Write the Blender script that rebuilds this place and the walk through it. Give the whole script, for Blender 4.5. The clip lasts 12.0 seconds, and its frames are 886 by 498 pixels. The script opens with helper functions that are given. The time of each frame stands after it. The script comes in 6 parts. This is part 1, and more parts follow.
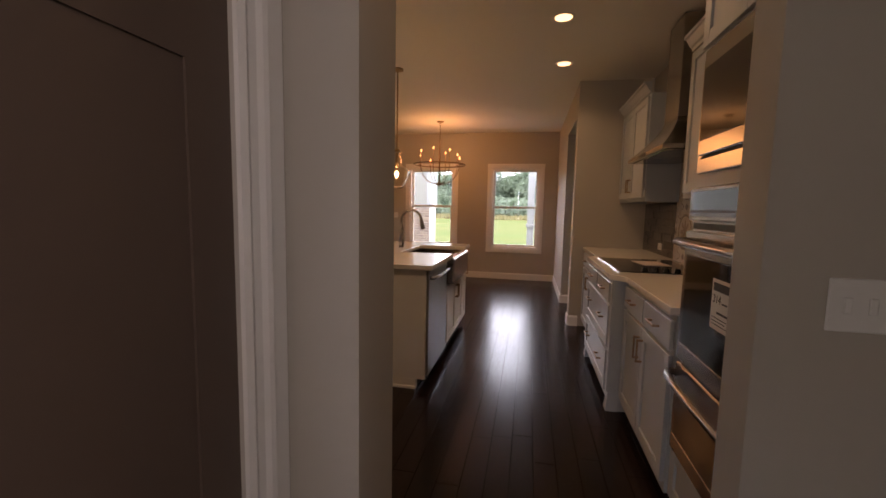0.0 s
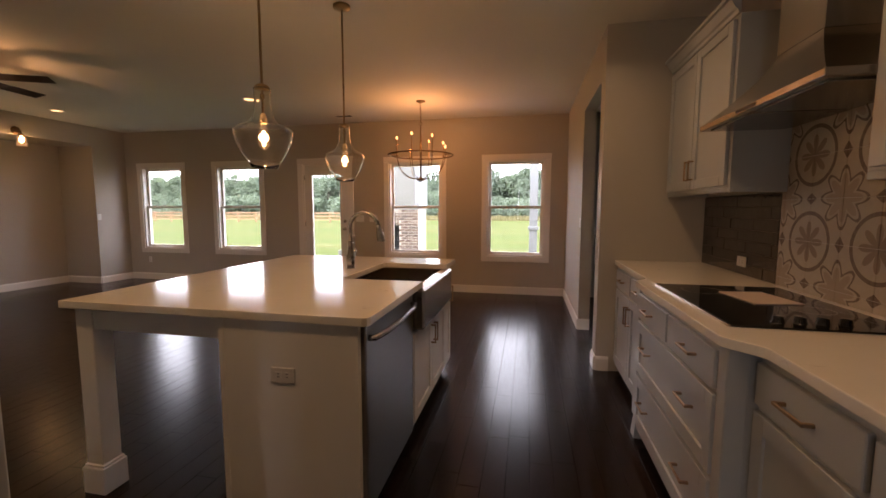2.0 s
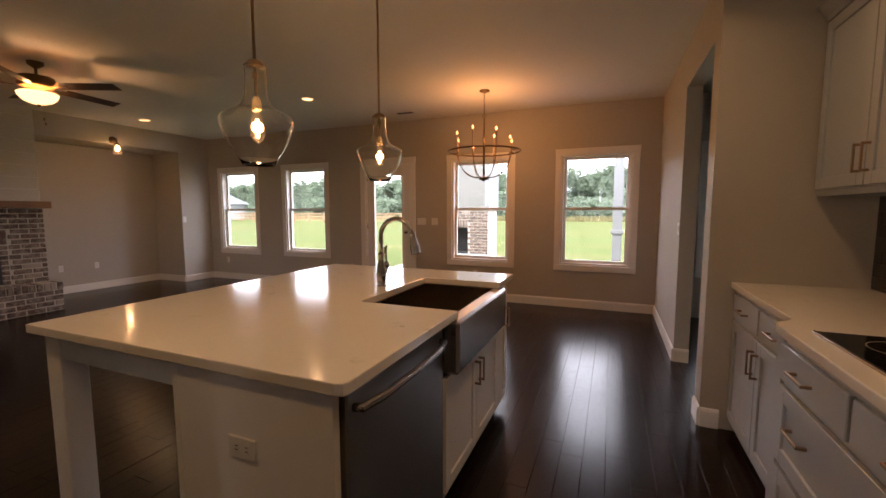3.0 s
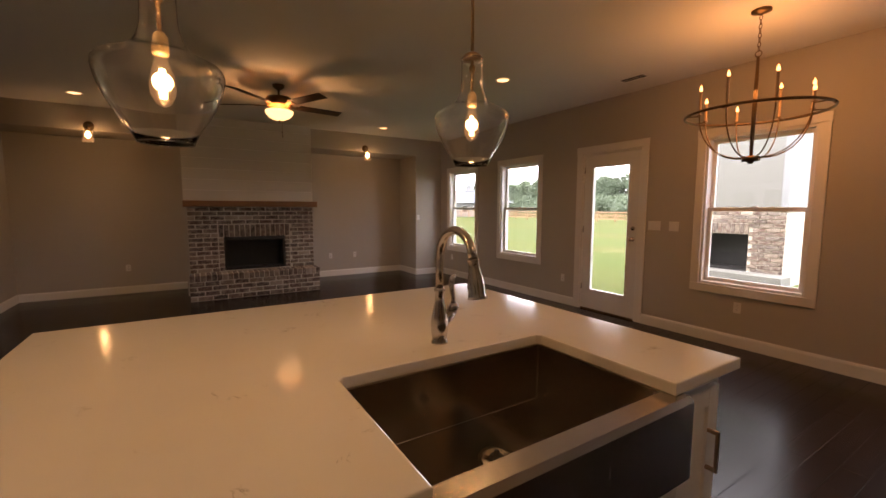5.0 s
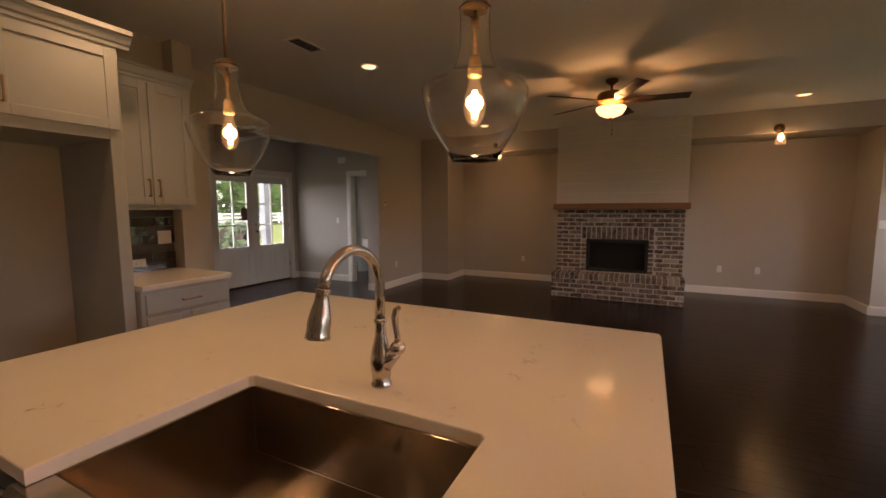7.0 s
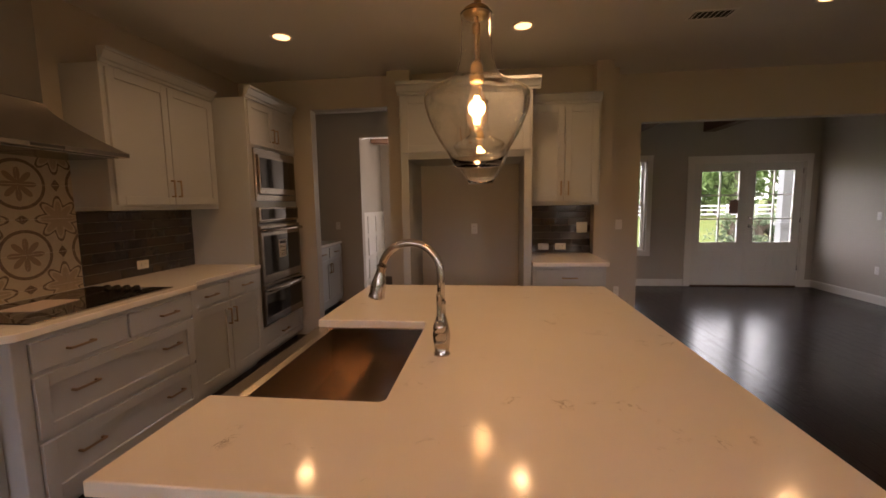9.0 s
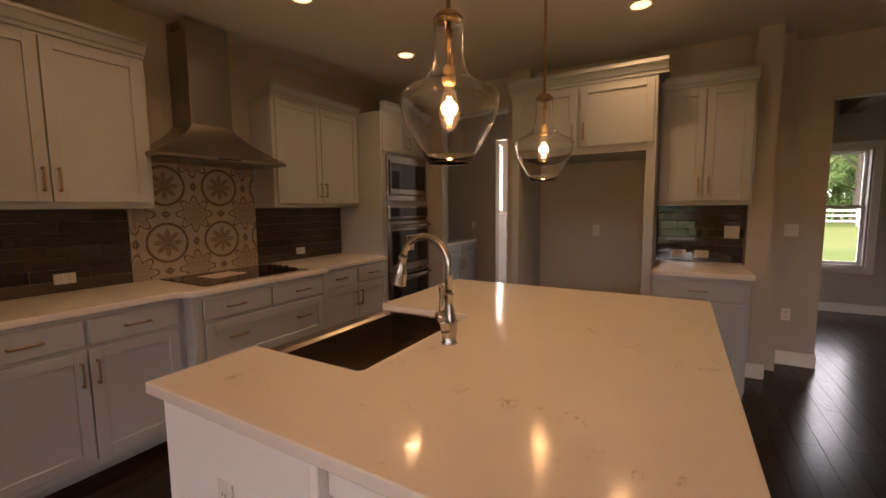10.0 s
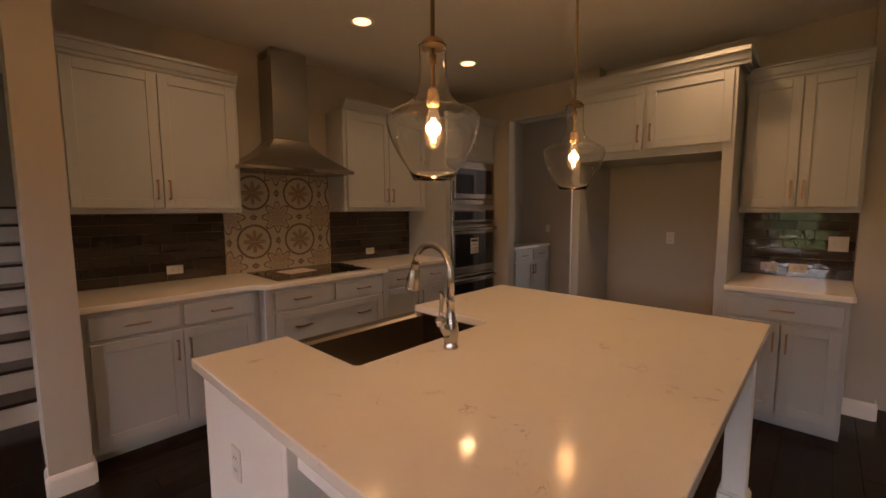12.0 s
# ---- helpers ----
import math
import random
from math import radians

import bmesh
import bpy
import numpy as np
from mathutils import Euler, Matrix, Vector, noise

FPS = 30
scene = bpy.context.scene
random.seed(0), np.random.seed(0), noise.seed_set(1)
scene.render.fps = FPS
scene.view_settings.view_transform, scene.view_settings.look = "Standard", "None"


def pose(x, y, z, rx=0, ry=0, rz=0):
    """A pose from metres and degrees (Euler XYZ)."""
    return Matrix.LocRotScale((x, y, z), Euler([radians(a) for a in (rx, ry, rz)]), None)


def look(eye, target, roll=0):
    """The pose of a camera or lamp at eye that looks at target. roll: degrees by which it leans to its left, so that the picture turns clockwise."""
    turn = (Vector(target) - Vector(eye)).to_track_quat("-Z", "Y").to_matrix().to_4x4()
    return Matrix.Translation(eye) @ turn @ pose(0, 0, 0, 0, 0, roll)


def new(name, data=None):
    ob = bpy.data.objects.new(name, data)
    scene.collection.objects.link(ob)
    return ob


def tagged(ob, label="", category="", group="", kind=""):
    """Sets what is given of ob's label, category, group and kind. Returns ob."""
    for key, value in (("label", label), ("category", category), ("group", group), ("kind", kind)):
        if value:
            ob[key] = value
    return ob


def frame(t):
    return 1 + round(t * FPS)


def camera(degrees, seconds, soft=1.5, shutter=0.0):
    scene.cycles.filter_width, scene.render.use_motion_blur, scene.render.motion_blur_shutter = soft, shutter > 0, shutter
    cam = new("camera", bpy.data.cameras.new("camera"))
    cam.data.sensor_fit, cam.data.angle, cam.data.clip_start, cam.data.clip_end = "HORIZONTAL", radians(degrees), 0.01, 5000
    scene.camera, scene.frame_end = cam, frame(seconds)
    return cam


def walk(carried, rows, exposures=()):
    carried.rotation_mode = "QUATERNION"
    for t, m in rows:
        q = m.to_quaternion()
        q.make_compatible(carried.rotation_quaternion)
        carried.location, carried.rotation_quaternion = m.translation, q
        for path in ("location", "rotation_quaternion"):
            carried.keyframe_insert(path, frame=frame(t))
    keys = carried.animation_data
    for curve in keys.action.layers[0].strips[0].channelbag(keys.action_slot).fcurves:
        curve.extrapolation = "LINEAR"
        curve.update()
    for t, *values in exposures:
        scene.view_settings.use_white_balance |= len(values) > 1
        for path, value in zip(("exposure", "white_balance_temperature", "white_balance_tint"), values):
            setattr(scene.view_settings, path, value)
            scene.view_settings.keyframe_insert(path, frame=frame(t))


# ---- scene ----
cam = camera(94.6, 12.0, soft=1.6)
PATH = [
    (0, (0.17, 0.453, 1.358), (-0.234, 2.401, 1.159), 1.2),
    (0.5, (0.149, 0.876, 1.396), (-0.248, 2.825, 1.188), 0.2),
    (1, (0.118, 1.288, 1.391), (-0.257, 3.241, 1.185), 0.4),
    (1.5, (0.068, 1.645, 1.377), (-0.292, 3.602, 1.179), 0.1),
    (2, (0.083, 1.958, 1.353), (-0.318, 3.908, 1.162), 0.1),
    (2.5, (0.128, 2.258, 1.371), (-0.413, 4.174, 1.185), -0.1),
    (3, (0.11, 2.608, 1.382), (-0.648, 4.449, 1.193), -0.1),
    (3.2, (0.112, 2.76, 1.404), (-0.74, 4.558, 1.211), -0.0),
    (5, (0.045, 4.024, 1.403), (-1.644, 5.076, 1.205), 0.1),
    (5.5, (0.043, 4.391, 1.397), (-1.821, 5.088, 1.199), 0.0),
    (6, (-0.058, 4.776, 1.42), (-2.034, 5.015, 1.227), -0.1),
    (6.5, (-0.092, 5.138, 1.43), (-2.061, 4.844, 1.238), -0.3),
    (7, (-0.222, 5.483, 1.44), (-2.002, 4.592, 1.244), -0.2),
    (7.2, (-0.322, 5.596, 1.443), (-1.969, 4.478, 1.247), -0.3),
    (8.8, (-1.223, 6.204, 1.489), (-1.209, 4.217, 1.262), -0.7),
    (9, (-1.381, 6.244, 1.468), (-1.15, 4.269, 1.251), -0.9),
    (9.5, (-1.716, 6.251, 1.457), (-1.037, 4.381, 1.254), -0.8),
    (10, (-1.963, 6.142, 1.443), (-0.965, 4.42, 1.242), -0.6),
    (10.5, (-2.076, 6.102, 1.438), (-0.898, 4.498, 1.238), -0.3),
    (11, (-2.141, 6.063, 1.45), (-0.857, 4.542, 1.257), -0.3),
    (11.5, (-2.215, 6.025, 1.476), (-0.873, 4.555, 1.281), -0.3),
    (12, (-2.295, 5.998, 1.483), (-0.934, 4.545, 1.287), -0.3),
]
walk(cam, [(t, look(eye, target, roll)) for t, eye, target, roll in PATH],
     exposures=[(0.0, 0.35, 6500, 22), (3.0, 0.38, 6500, 20), (5.0, 0.22, 7000, 22), (5.5, 0.34, 7000, 22), (6.2, 0.40, 7000, 22), (12.0, 0.45, 7000, 22)])

# ---------------------------------------------------------------- world and sun
world = bpy.data.worlds.new("world")
scene.world = world
world.use_nodes = True
wn, wl = world.node_tree.nodes, world.node_tree.links
sky = wn.new("ShaderNodeTexSky")
sky.sky_type = "NISHITA"
sky.sun_disc = False
sky.sun_elevation, sky.sun_rotation = radians(55), radians(200)
sky.dust_density = 4.0
haze = wn.new("ShaderNodeMixRGB")
haze.inputs[0].default_value = 0.8
haze.inputs[2].default_value = (73, 75, 81, 1)
wl.new(sky.outputs[0], haze.inputs[1])
wl.new(haze.outputs[0], wn["Background"].inputs[0])
wn["Background"].inputs[1].default_value = 0.118
sun = new("sun", bpy.data.lights.new("sun", "SUN"))
sun.data.energy, sun.data.angle, sun.data.color = 2.6, radians(15), (1.0, 0.95, 0.86)
sun.matrix_world = look((0, 0, 0), (0.25, 0.55, -1.0))
# Two added lamps in unseen study openings stand in for daylight from behind.
study = new("hall_fill_side", bpy.data.lights.new("hall_fill_side", "AREA"))
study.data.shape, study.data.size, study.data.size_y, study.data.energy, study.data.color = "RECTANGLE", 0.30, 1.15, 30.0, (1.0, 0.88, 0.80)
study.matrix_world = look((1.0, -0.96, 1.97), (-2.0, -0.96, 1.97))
front = new("hall_fill_front", bpy.data.lights.new("hall_fill_front", "AREA"))
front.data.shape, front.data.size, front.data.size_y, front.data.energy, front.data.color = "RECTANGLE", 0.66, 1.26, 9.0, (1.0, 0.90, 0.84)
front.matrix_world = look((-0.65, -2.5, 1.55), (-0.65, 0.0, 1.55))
WARM = (1.0, 0.52, 0.20)
CEIL = 2.905
FZ = -0.09  # top of the plank floor


def lamp(name, kind, place, watts, size=0.03, colour=WARM, angle=None):
    ob = new(name, bpy.data.lights.new(name, kind))
    ob.location = place
    ob.data.energy, ob.data.color = watts, colour
    if kind == "AREA":
        ob.data.shape, ob.data.size = "DISK", size
        ob.data.spread = radians(angle or 150)
    else:
        ob.data.shadow_soft_size = size
    return ob


# ---------------------------------------------------------------- materials
class Mat:
    """A node material with a few short hands."""

    def __init__(self, name):
        self.m = bpy.data.materials.new(name)
        self.m.use_nodes = True
        self.n, self.l = self.m.node_tree.nodes, self.m.node_tree.links
        self.b = self.n["Principled BSDF"]

    def set(self, key, value):
        if hasattr(value, "node"):
            self.l.new(value, self.b.inputs[key])
        else:
            self.b.inputs[key].default_value = value

    def place(self, scale=(1, 1, 1), local=False):
        src = self.n.new("ShaderNodeTexCoord").outputs["Object"] if local else self.n.new("ShaderNodeNewGeometry").outputs["Position"]
        mp = self.n.new("ShaderNodeMapping")
        mp.inputs["Scale"].default_value = scale
        self.l.new(src, mp.inputs[0])
        return mp.outputs[0]

    def noise(self, vec, scale, detail=4, rough=0.55):
        t = self.n.new("ShaderNodeTexNoise")
        t.inputs["Scale"].default_value, t.inputs["Detail"].default_value, t.inputs["Roughness"].default_value = scale, detail, rough
        self.l.new(vec, t.inputs["Vector"])
        return t.outputs[0]

    def ramp(self, fac, stops):
        r = self.n.new("ShaderNodeValToRGB")
        while len(r.color_ramp.elements) < len(stops):
            r.color_ramp.elements.new(0.5)
        for e, (p, c) in zip(r.color_ramp.elements, stops):
            e.position, e.color = p, (c, c, c, 1) if isinstance(c, (int, float)) else (*c, 1)
        self.l.new(fac, r.inputs[0])
        return r.outputs[0]

    def mix(self, fac, a, b, mode="MIX"):
        x = self.n.new("ShaderNodeMixRGB")
        x.blend_type = mode
        for i, v in enumerate((fac, a, b)):
            if hasattr(v, "node"):
                self.l.new(v, x.inputs[i])
            else:
                x.inputs[i].default_value = v if i == 0 else (*v, 1)
        return x.outputs[0]

    def math(self, op, a, b=None, c=None):
        x = self.n.new("ShaderNodeMath")
        x.operation = op
        for i, v in enumerate((a, b, c)):
            if v is None:
                continue
            if hasattr(v, "node"):
                self.l.new(v, x.inputs[i])
            else:
                x.inputs[i].default_value = v
        return x.outputs[0]

    def bump(self, height, strength=0.2, distance=0.002):
        x = self.n.new("ShaderNodeBump")
        x.inputs["Strength"].default_value, x.inputs["Distance"].default_value = strength, distance
        self.l.new(height, x.inputs["Height"])
        self.l.new(x.outputs[0], self.b.inputs["Normal"])

    def random(self):
        return self.n.new("ShaderNodeObjectInfo").outputs["Random"]

    def island(self):
        return self.n.new("ShaderNodeNewGeometry").outputs["Random Per Island"]


def paint(name, colour, rough=0.5, vary=0.06, grain=250, bump=0.12, coarse=1.7):
    """Brushed or rolled paint: slight clouding, fine stipple."""
    k = Mat(name)
    p = k.place()
    lo = tuple(c * (1 - vary) for c in colour)
    k.set("Base Color", k.mix(k.noise(p, coarse, 5), lo, colour))
    k.set("Roughness", k.math("MULTIPLY_ADD", k.noise(p, 6.0), 0.16, rough - 0.08))
    k.bump(k.noise(p, grain, 3), bump, 0.001)
    return k.m


def metal(name, colour, rough=0.3, stretch=(1, 1, 1), fine=60, vary=0.12):
    k = Mat(name)
    p = k.place(stretch)
    k.set("Base Color", (*colour, 1))
    k.set("Metallic", 1.0)
    k.set("Roughness", k.math("MULTIPLY_ADD", k.noise(p, fine, 4), vary, rough - vary / 2))
    k.bump(k.noise(p, fine * 2, 2), 0.015, 0.0004)
    return k.m


def plain(name, colour, rough=0.5, metallic=0.0):
    k = Mat(name)
    p = k.place()
    k.set("Base Color", k.mix(k.noise(p, 40), tuple(c * 0.9 for c in colour), colour))
    k.set("Roughness", rough)
    k.set("Metallic", metallic)
    return k.m


def glow(name, colour, strength):
    k = Mat(name)
    k.set("Base Color", (*colour, 1))
    k.set("Emission Color", (*colour, 1))
    k.set("Emission Strength", strength)
    return k.m


def clear_glass(name, tint=(1, 1, 1), gloss=0.9, base=0.035):
    """Thin clear glass: light goes through, gloss by Fresnel."""
    k = Mat(name)
    tr = k.n.new("ShaderNodeBsdfTransparent")
    tr.inputs[0].default_value = (*tint, 1)
    gl = k.n.new("ShaderNodeBsdfGlossy")
    gl.inputs["Roughness"].default_value = 0.02
    lw = k.n.new("ShaderNodeLayerWeight")
    edge = k.math("MULTIPLY_ADD", k.math("POWER", lw.outputs["Facing"], 2.6), 0.95 - base, base)
    mx = k.n.new("ShaderNodeMixShader")
    k.l.new(k.math("MULTIPLY", edge, gloss), mx.inputs[0])
    k.l.new(tr.outputs[0], mx.inputs[1])
    k.l.new(gl.outputs[0], mx.inputs[2])
    k.l.new(mx.outputs[0], k.n["Material Output"].inputs[0])
    return k.m


def bulb_glass():
    """Glass of lit bulbs and sconce jars: clear, glossy, with a faint glow put in."""
    m = clear_glass("glowing clear glass", (0.99, 0.97, 0.94), 1.0)
    n, l = m.node_tree.nodes, m.node_tree.links
    em = n.new("ShaderNodeEmission")
    em.inputs[0].default_value, em.inputs[1].default_value = (1.0, 0.50, 0.20, 1), 0.1
    add = n.new("ShaderNodeAddShader")
    l.new(n["Material Output"].inputs[0].links[0].from_socket, add.inputs[0])
    l.new(em.outputs[0], add.inputs[1])
    l.new(add.outputs[0], n["Material Output"].inputs[0])
    return m


def blown_glass():
    """Real refracting glass for thick-walled shades."""
    k = Mat("clear blown glass")
    k.set("Base Color", (1.0, 0.995, 0.985, 1))
    k.set("Roughness", 0.0)
    k.set("IOR", 1.45)
    k.set("Transmission Weight", 1.0)
    return k.m


def brushed(name, colour, rough, aniso, turn, stretch, fine=12):
    """Brushed metal: highlights drawn out across the brush lines."""
    k = Mat(name)
    p = k.place(stretch)
    k.set("Base Color", (*colour, 1))
    k.set("Metallic", 1.0)
    k.set("Roughness", k.math("MULTIPLY_ADD", k.noise(p, fine, 4), 0.10, rough - 0.05))
    k.set("Anisotropic", aniso)
    k.set("Anisotropic Rotation", turn)
    t = k.n.new("ShaderNodeTangent")
    t.direction_type, t.axis = "RADIAL", "Z"
    k.l.new(t.outputs[0], k.b.inputs["Tangent"])
    k.bump(k.noise(p, fine * 2, 2), 0.012, 0.0004)
    return k.m


def wood_floor():
    """Dark espresso planks, hand scraped, satin varnish."""
    k = Mat("espresso planks")
    p = k.place((9, 0.9, 1))
    rnd = k.math("ADD", k.random(), k.island())
    shift = k.n.new("ShaderNodeVectorMath")
    shift.operation = "ADD"
    k.l.new(p, shift.inputs[0])
    comb = k.n.new("ShaderNodeCombineXYZ")
    k.l.new(k.math("MULTIPLY", rnd, 37.0), comb.inputs[1])
    k.l.new(comb.outputs[0], shift.inputs[1])
    g = k.noise(shift.outputs[0], 4.0, 8, 0.65)
    c = k.ramp(g, [(0.25, (0.006, 0.0028, 0.002)), (0.55, (0.012, 0.0055, 0.004)), (0.8, (0.020, 0.0095, 0.007))])
    tone = k.math("MULTIPLY_ADD", k.math("FRACT", k.math("MULTIPLY", rnd, 7.3)), 0.8, 0.6)
    cc = k.n.new("ShaderNodeCombineXYZ")
    for i in range(3):
        k.l.new(tone, cc.inputs[i])
    k.set("Base Color", k.mix(1.0, c, cc.outputs[0], "MULTIPLY"))
    dust = k.noise(k.place(), 3.0, 6)
    k.set("Roughness", k.math("ADD", k.math("MULTIPLY_ADD", g, 0.06, 0.165), k.math("MULTIPLY", dust, 0.06)))
    k.set("Specular IOR Level", 0.25)
    scrape = k.noise(k.place((3.0, 16, 1)), 2.2, 3)
    k.bump(k.math("ADD", k.math("MULTIPLY", scrape, 1.0), k.math("MULTIPLY", g, 0.08)), 0.038, 0.003)
    return k.m


def quartz():
    """Warm white quartz with faint grey veins and flecks."""
    k = Mat("white quartz")
    p = k.place()
    cloud = k.noise(p, 2.5, 6)
    base = k.mix(cloud, (0.72, 0.69, 0.64), (0.80, 0.775, 0.73))
    wob = k.noise(k.place(), 5.0, 3)
    mp = k.n.new("ShaderNodeVectorMath")
    mp.operation = "MULTIPLY_ADD"
    k.l.new(wob, mp.inputs[0])
    mp.inputs[1].default_value = (0.5, 0.4, 0.3)
    k.l.new(p, mp.inputs[2])
    v = k.noise(mp.outputs[0], 3.2, 9, 0.6)
    line = k.ramp(k.math("ABSOLUTE", k.math("SUBTRACT", v, 0.5)), [(0.0, 1.0), (0.007, 0.0)])
    gate = k.ramp(k.noise(p, 7.5, 2), [(0.59, 0.0), (0.69, 1.0)])
    k.set("Base Color", k.mix(k.math("MULTIPLY", k.math("MULTIPLY", line, gate), 0.75), base, (0.22, 0.19, 0.16)))
    k.set("Roughness", k.math("MULTIPLY_ADD", k.noise(p, 9.0), 0.06, 0.09))
    k.set("Coat Weight", 0.15)
    return k.m


def brick_mat(name="whitewashed brick"):
    k = Mat(name)
    p = k.place()
    r = k.math("FRACT", k.math("MULTIPLY", k.math("ADD", k.random(), k.island()), 5.7))
    tone = k.ramp(r, [(0.0, (0.045, 0.030, 0.024)), (0.35, (0.115, 0.066, 0.045)), (0.65, (0.09, 0.066, 0.054)), (0.88, (0.20, 0.145, 0.105)), (1.0, (0.36, 0.30, 0.24))])
    wash = k.ramp(k.noise(p, 14.0, 6, 0.7), [(0.44, 0.0), (0.64, 1.0)])
    k.set("Base Color", k.mix(k.math("MULTIPLY", wash, 0.55), tone, (0.46, 0.41, 0.34)))
    k.set("Roughness", 0.9)
    k.bump(k.noise(p, 60.0, 6, 0.7), 0.7, 0.005)
    return k.m


def glazed_tile():
    """Handmade dark glazed subway tile: uneven, very glossy."""
    k = Mat("dark glazed tile")
    p = k.place()
    r = k.random()
    k.set("Base Color", k.mix(r, (0.026, 0.019, 0.015), (0.052, 0.038, 0.030)))
    k.set("Roughness", 0.035)
    k.set("Coat Weight", 0.6)
    k.set("Coat Roughness", 0.02)
    sh = k.n.new("ShaderNodeVectorMath")
    sh.operation = "ADD"
    comb = k.n.new("ShaderNodeCombineXYZ")
    k.l.new(k.math("MULTIPLY", r, 91.0), comb.inputs[0])
    k.l.new(p, sh.inputs[0])
    k.l.new(comb.outputs[0], sh.inputs[1])
    k.bump(k.noise(sh.outputs[0], 11.0, 2), 0.7, 0.0075)
    return k.m


def pattern_tile(y0, z0, period):
    """Encaustic tile: rings, petals, stars and small diamonds in taupe on ivory."""
    k = Mat("patterned encaustic tile")
    p = k.place()
    s = k.n.new("ShaderNodeSeparateXYZ")
    k.l.new(p, s.inputs[0])
    u = k.math("SUBTRACT", k.math("FRACT", k.math("ADD", k.math("DIVIDE", k.math("SUBTRACT", s.outputs[1], y0), period), 20.5)), 0.5)
    v = k.math("SUBTRACT", k.math("FRACT", k.math("ADD", k.math("DIVIDE", k.math("SUBTRACT", s.outputs[2], z0), period), 20.5)), 0.5)
    r = k.math("SQRT", k.math("ADD", k.math("MULTIPLY", u, u), k.math("MULTIPLY", v, v)))
    th = k.math("ARCTAN2", v, u)
    au, av = k.math("ABSOLUTE", u), k.math("ABSOLUTE", v)
    cu, cv = k.math("SUBTRACT", 0.5, au), k.math("SUBTRACT", 0.5, av)
    rc = k.math("SQRT", k.math("ADD", k.math("MULTIPLY", cu, cu), k.math("MULTIPLY", cv, cv)))
    thc = k.math("ARCTAN2", cv, cu)

    def band(x, mid, half):
        return k.math("LESS_THAN", k.math("ABSOLUTE", k.math("SUBTRACT", x, mid)), half)

    ring = band(r, 0.335, 0.022)
    petal = k.math("LESS_THAN", r, k.math("MULTIPLY_ADD", k.math("ABSOLUTE", k.math("COSINE", k.math("MULTIPLY", th, 4.0))), 0.17, 0.07))
    star_edge = k.math("MULTIPLY_ADD", k.math("POWER", k.math("ABSOLUTE", k.math("COSINE", k.math("MULTIPLY", thc, 4.0))), 1.6), 0.13, 0.16)
    zig = k.math("MULTIPLY", band(k.math("SUBTRACT", rc, star_edge), 0.035, 0.020), k.math("GREATER_THAN", r, 0.37))
    star = k.math("MULTIPLY", k.math("LESS_THAN", rc, k.math("SUBTRACT", star_edge, 0.03)), k.math("GREATER_THAN", r, 0.37))
    d1 = k.math("LESS_THAN", k.math("ADD", au, k.math("MULTIPLY", cv, 1.4)), 0.095)
    d2 = k.math("LESS_THAN", k.math("ADD", k.math("MULTIPLY", cu, 1.4), av), 0.095)
    ivory = k.mix(k.noise(p, 30.0, 5), (0.36, 0.31, 0.24), (0.45, 0.395, 0.315))
    worn = k.math("MULTIPLY_ADD", k.noise(p, 45.0, 4), 0.5, 0.6)
    c = k.mix(k.math("MULTIPLY", petal, 0.85), ivory, (0.20, 0.145, 0.095))
    c = k.mix(k.math("MULTIPLY", star, 0.6), c, (0.25, 0.19, 0.13))
    dark = k.math("MAXIMUM", k.math("MAXIMUM", ring, zig), k.math("MAXIMUM", d1, d2))
    c = k.mix(k.math("MULTIPLY", dark, worn), c, (0.085, 0.05, 0.033))
    k.set("Base Color", c)
    k.set("Roughness", 0.45)
    k.bump(k.noise(p, 80, 3), 0.1, 0.001)
    return k.m


def timber(name, lo, hi, scale=(2, 14, 14), rough=0.55):
    k = Mat(name)
    g = k.noise(k.place(scale), 3.0, 8, 0.65)
    k.set("Base Color", k.mix(g, lo, hi))
    k.set("Roughness", rough)
    k.bump(g, 0.3, 0.003)
    return k.m


def grass_mat():
    k = Mat("meadow grass")
    p = k.place()
    a = k.ramp(k.noise(k.place((0.35, 1, 1)), 0.22, 6), [(0.38, (0.052, 0.070, 0.017)), (0.52, (0.076, 0.084, 0.024)), (0.64, (0.125, 0.100, 0.044))])
    k.set("Base Color", k.mix(k.noise(p, 9.0, 6), a, (0.058, 0.078, 0.019)))
    k.set("Specular IOR Level", 0.05)
    k.set("Roughness", 0.9)
    k.bump(k.noise(p, 7.0, 5), 0.25, 0.05)
    return k.m


def leaf_mat(name, a, b):
    k = Mat(name)
    k.set("Base Color", k.mix(k.island(), a, b))
    k.set("Roughness", 0.8)
    tl = k.n.new("ShaderNodeBsdfTranslucent")
    k.l.new(k.mix(0.35, k.mix(k.island(), a, b), (0.20, 0.26, 0.10)), tl.inputs[0])
    mx = k.n.new("ShaderNodeMixShader")
    mx.inputs[0].default_value = 0.45
    k.l.new(k.b.outputs[0], mx.inputs[1])
    k.l.new(tl.outputs[0], mx.inputs[2])
    k.l.new(mx.outputs[0], k.n["Material Output"].inputs[0])
    return k.m


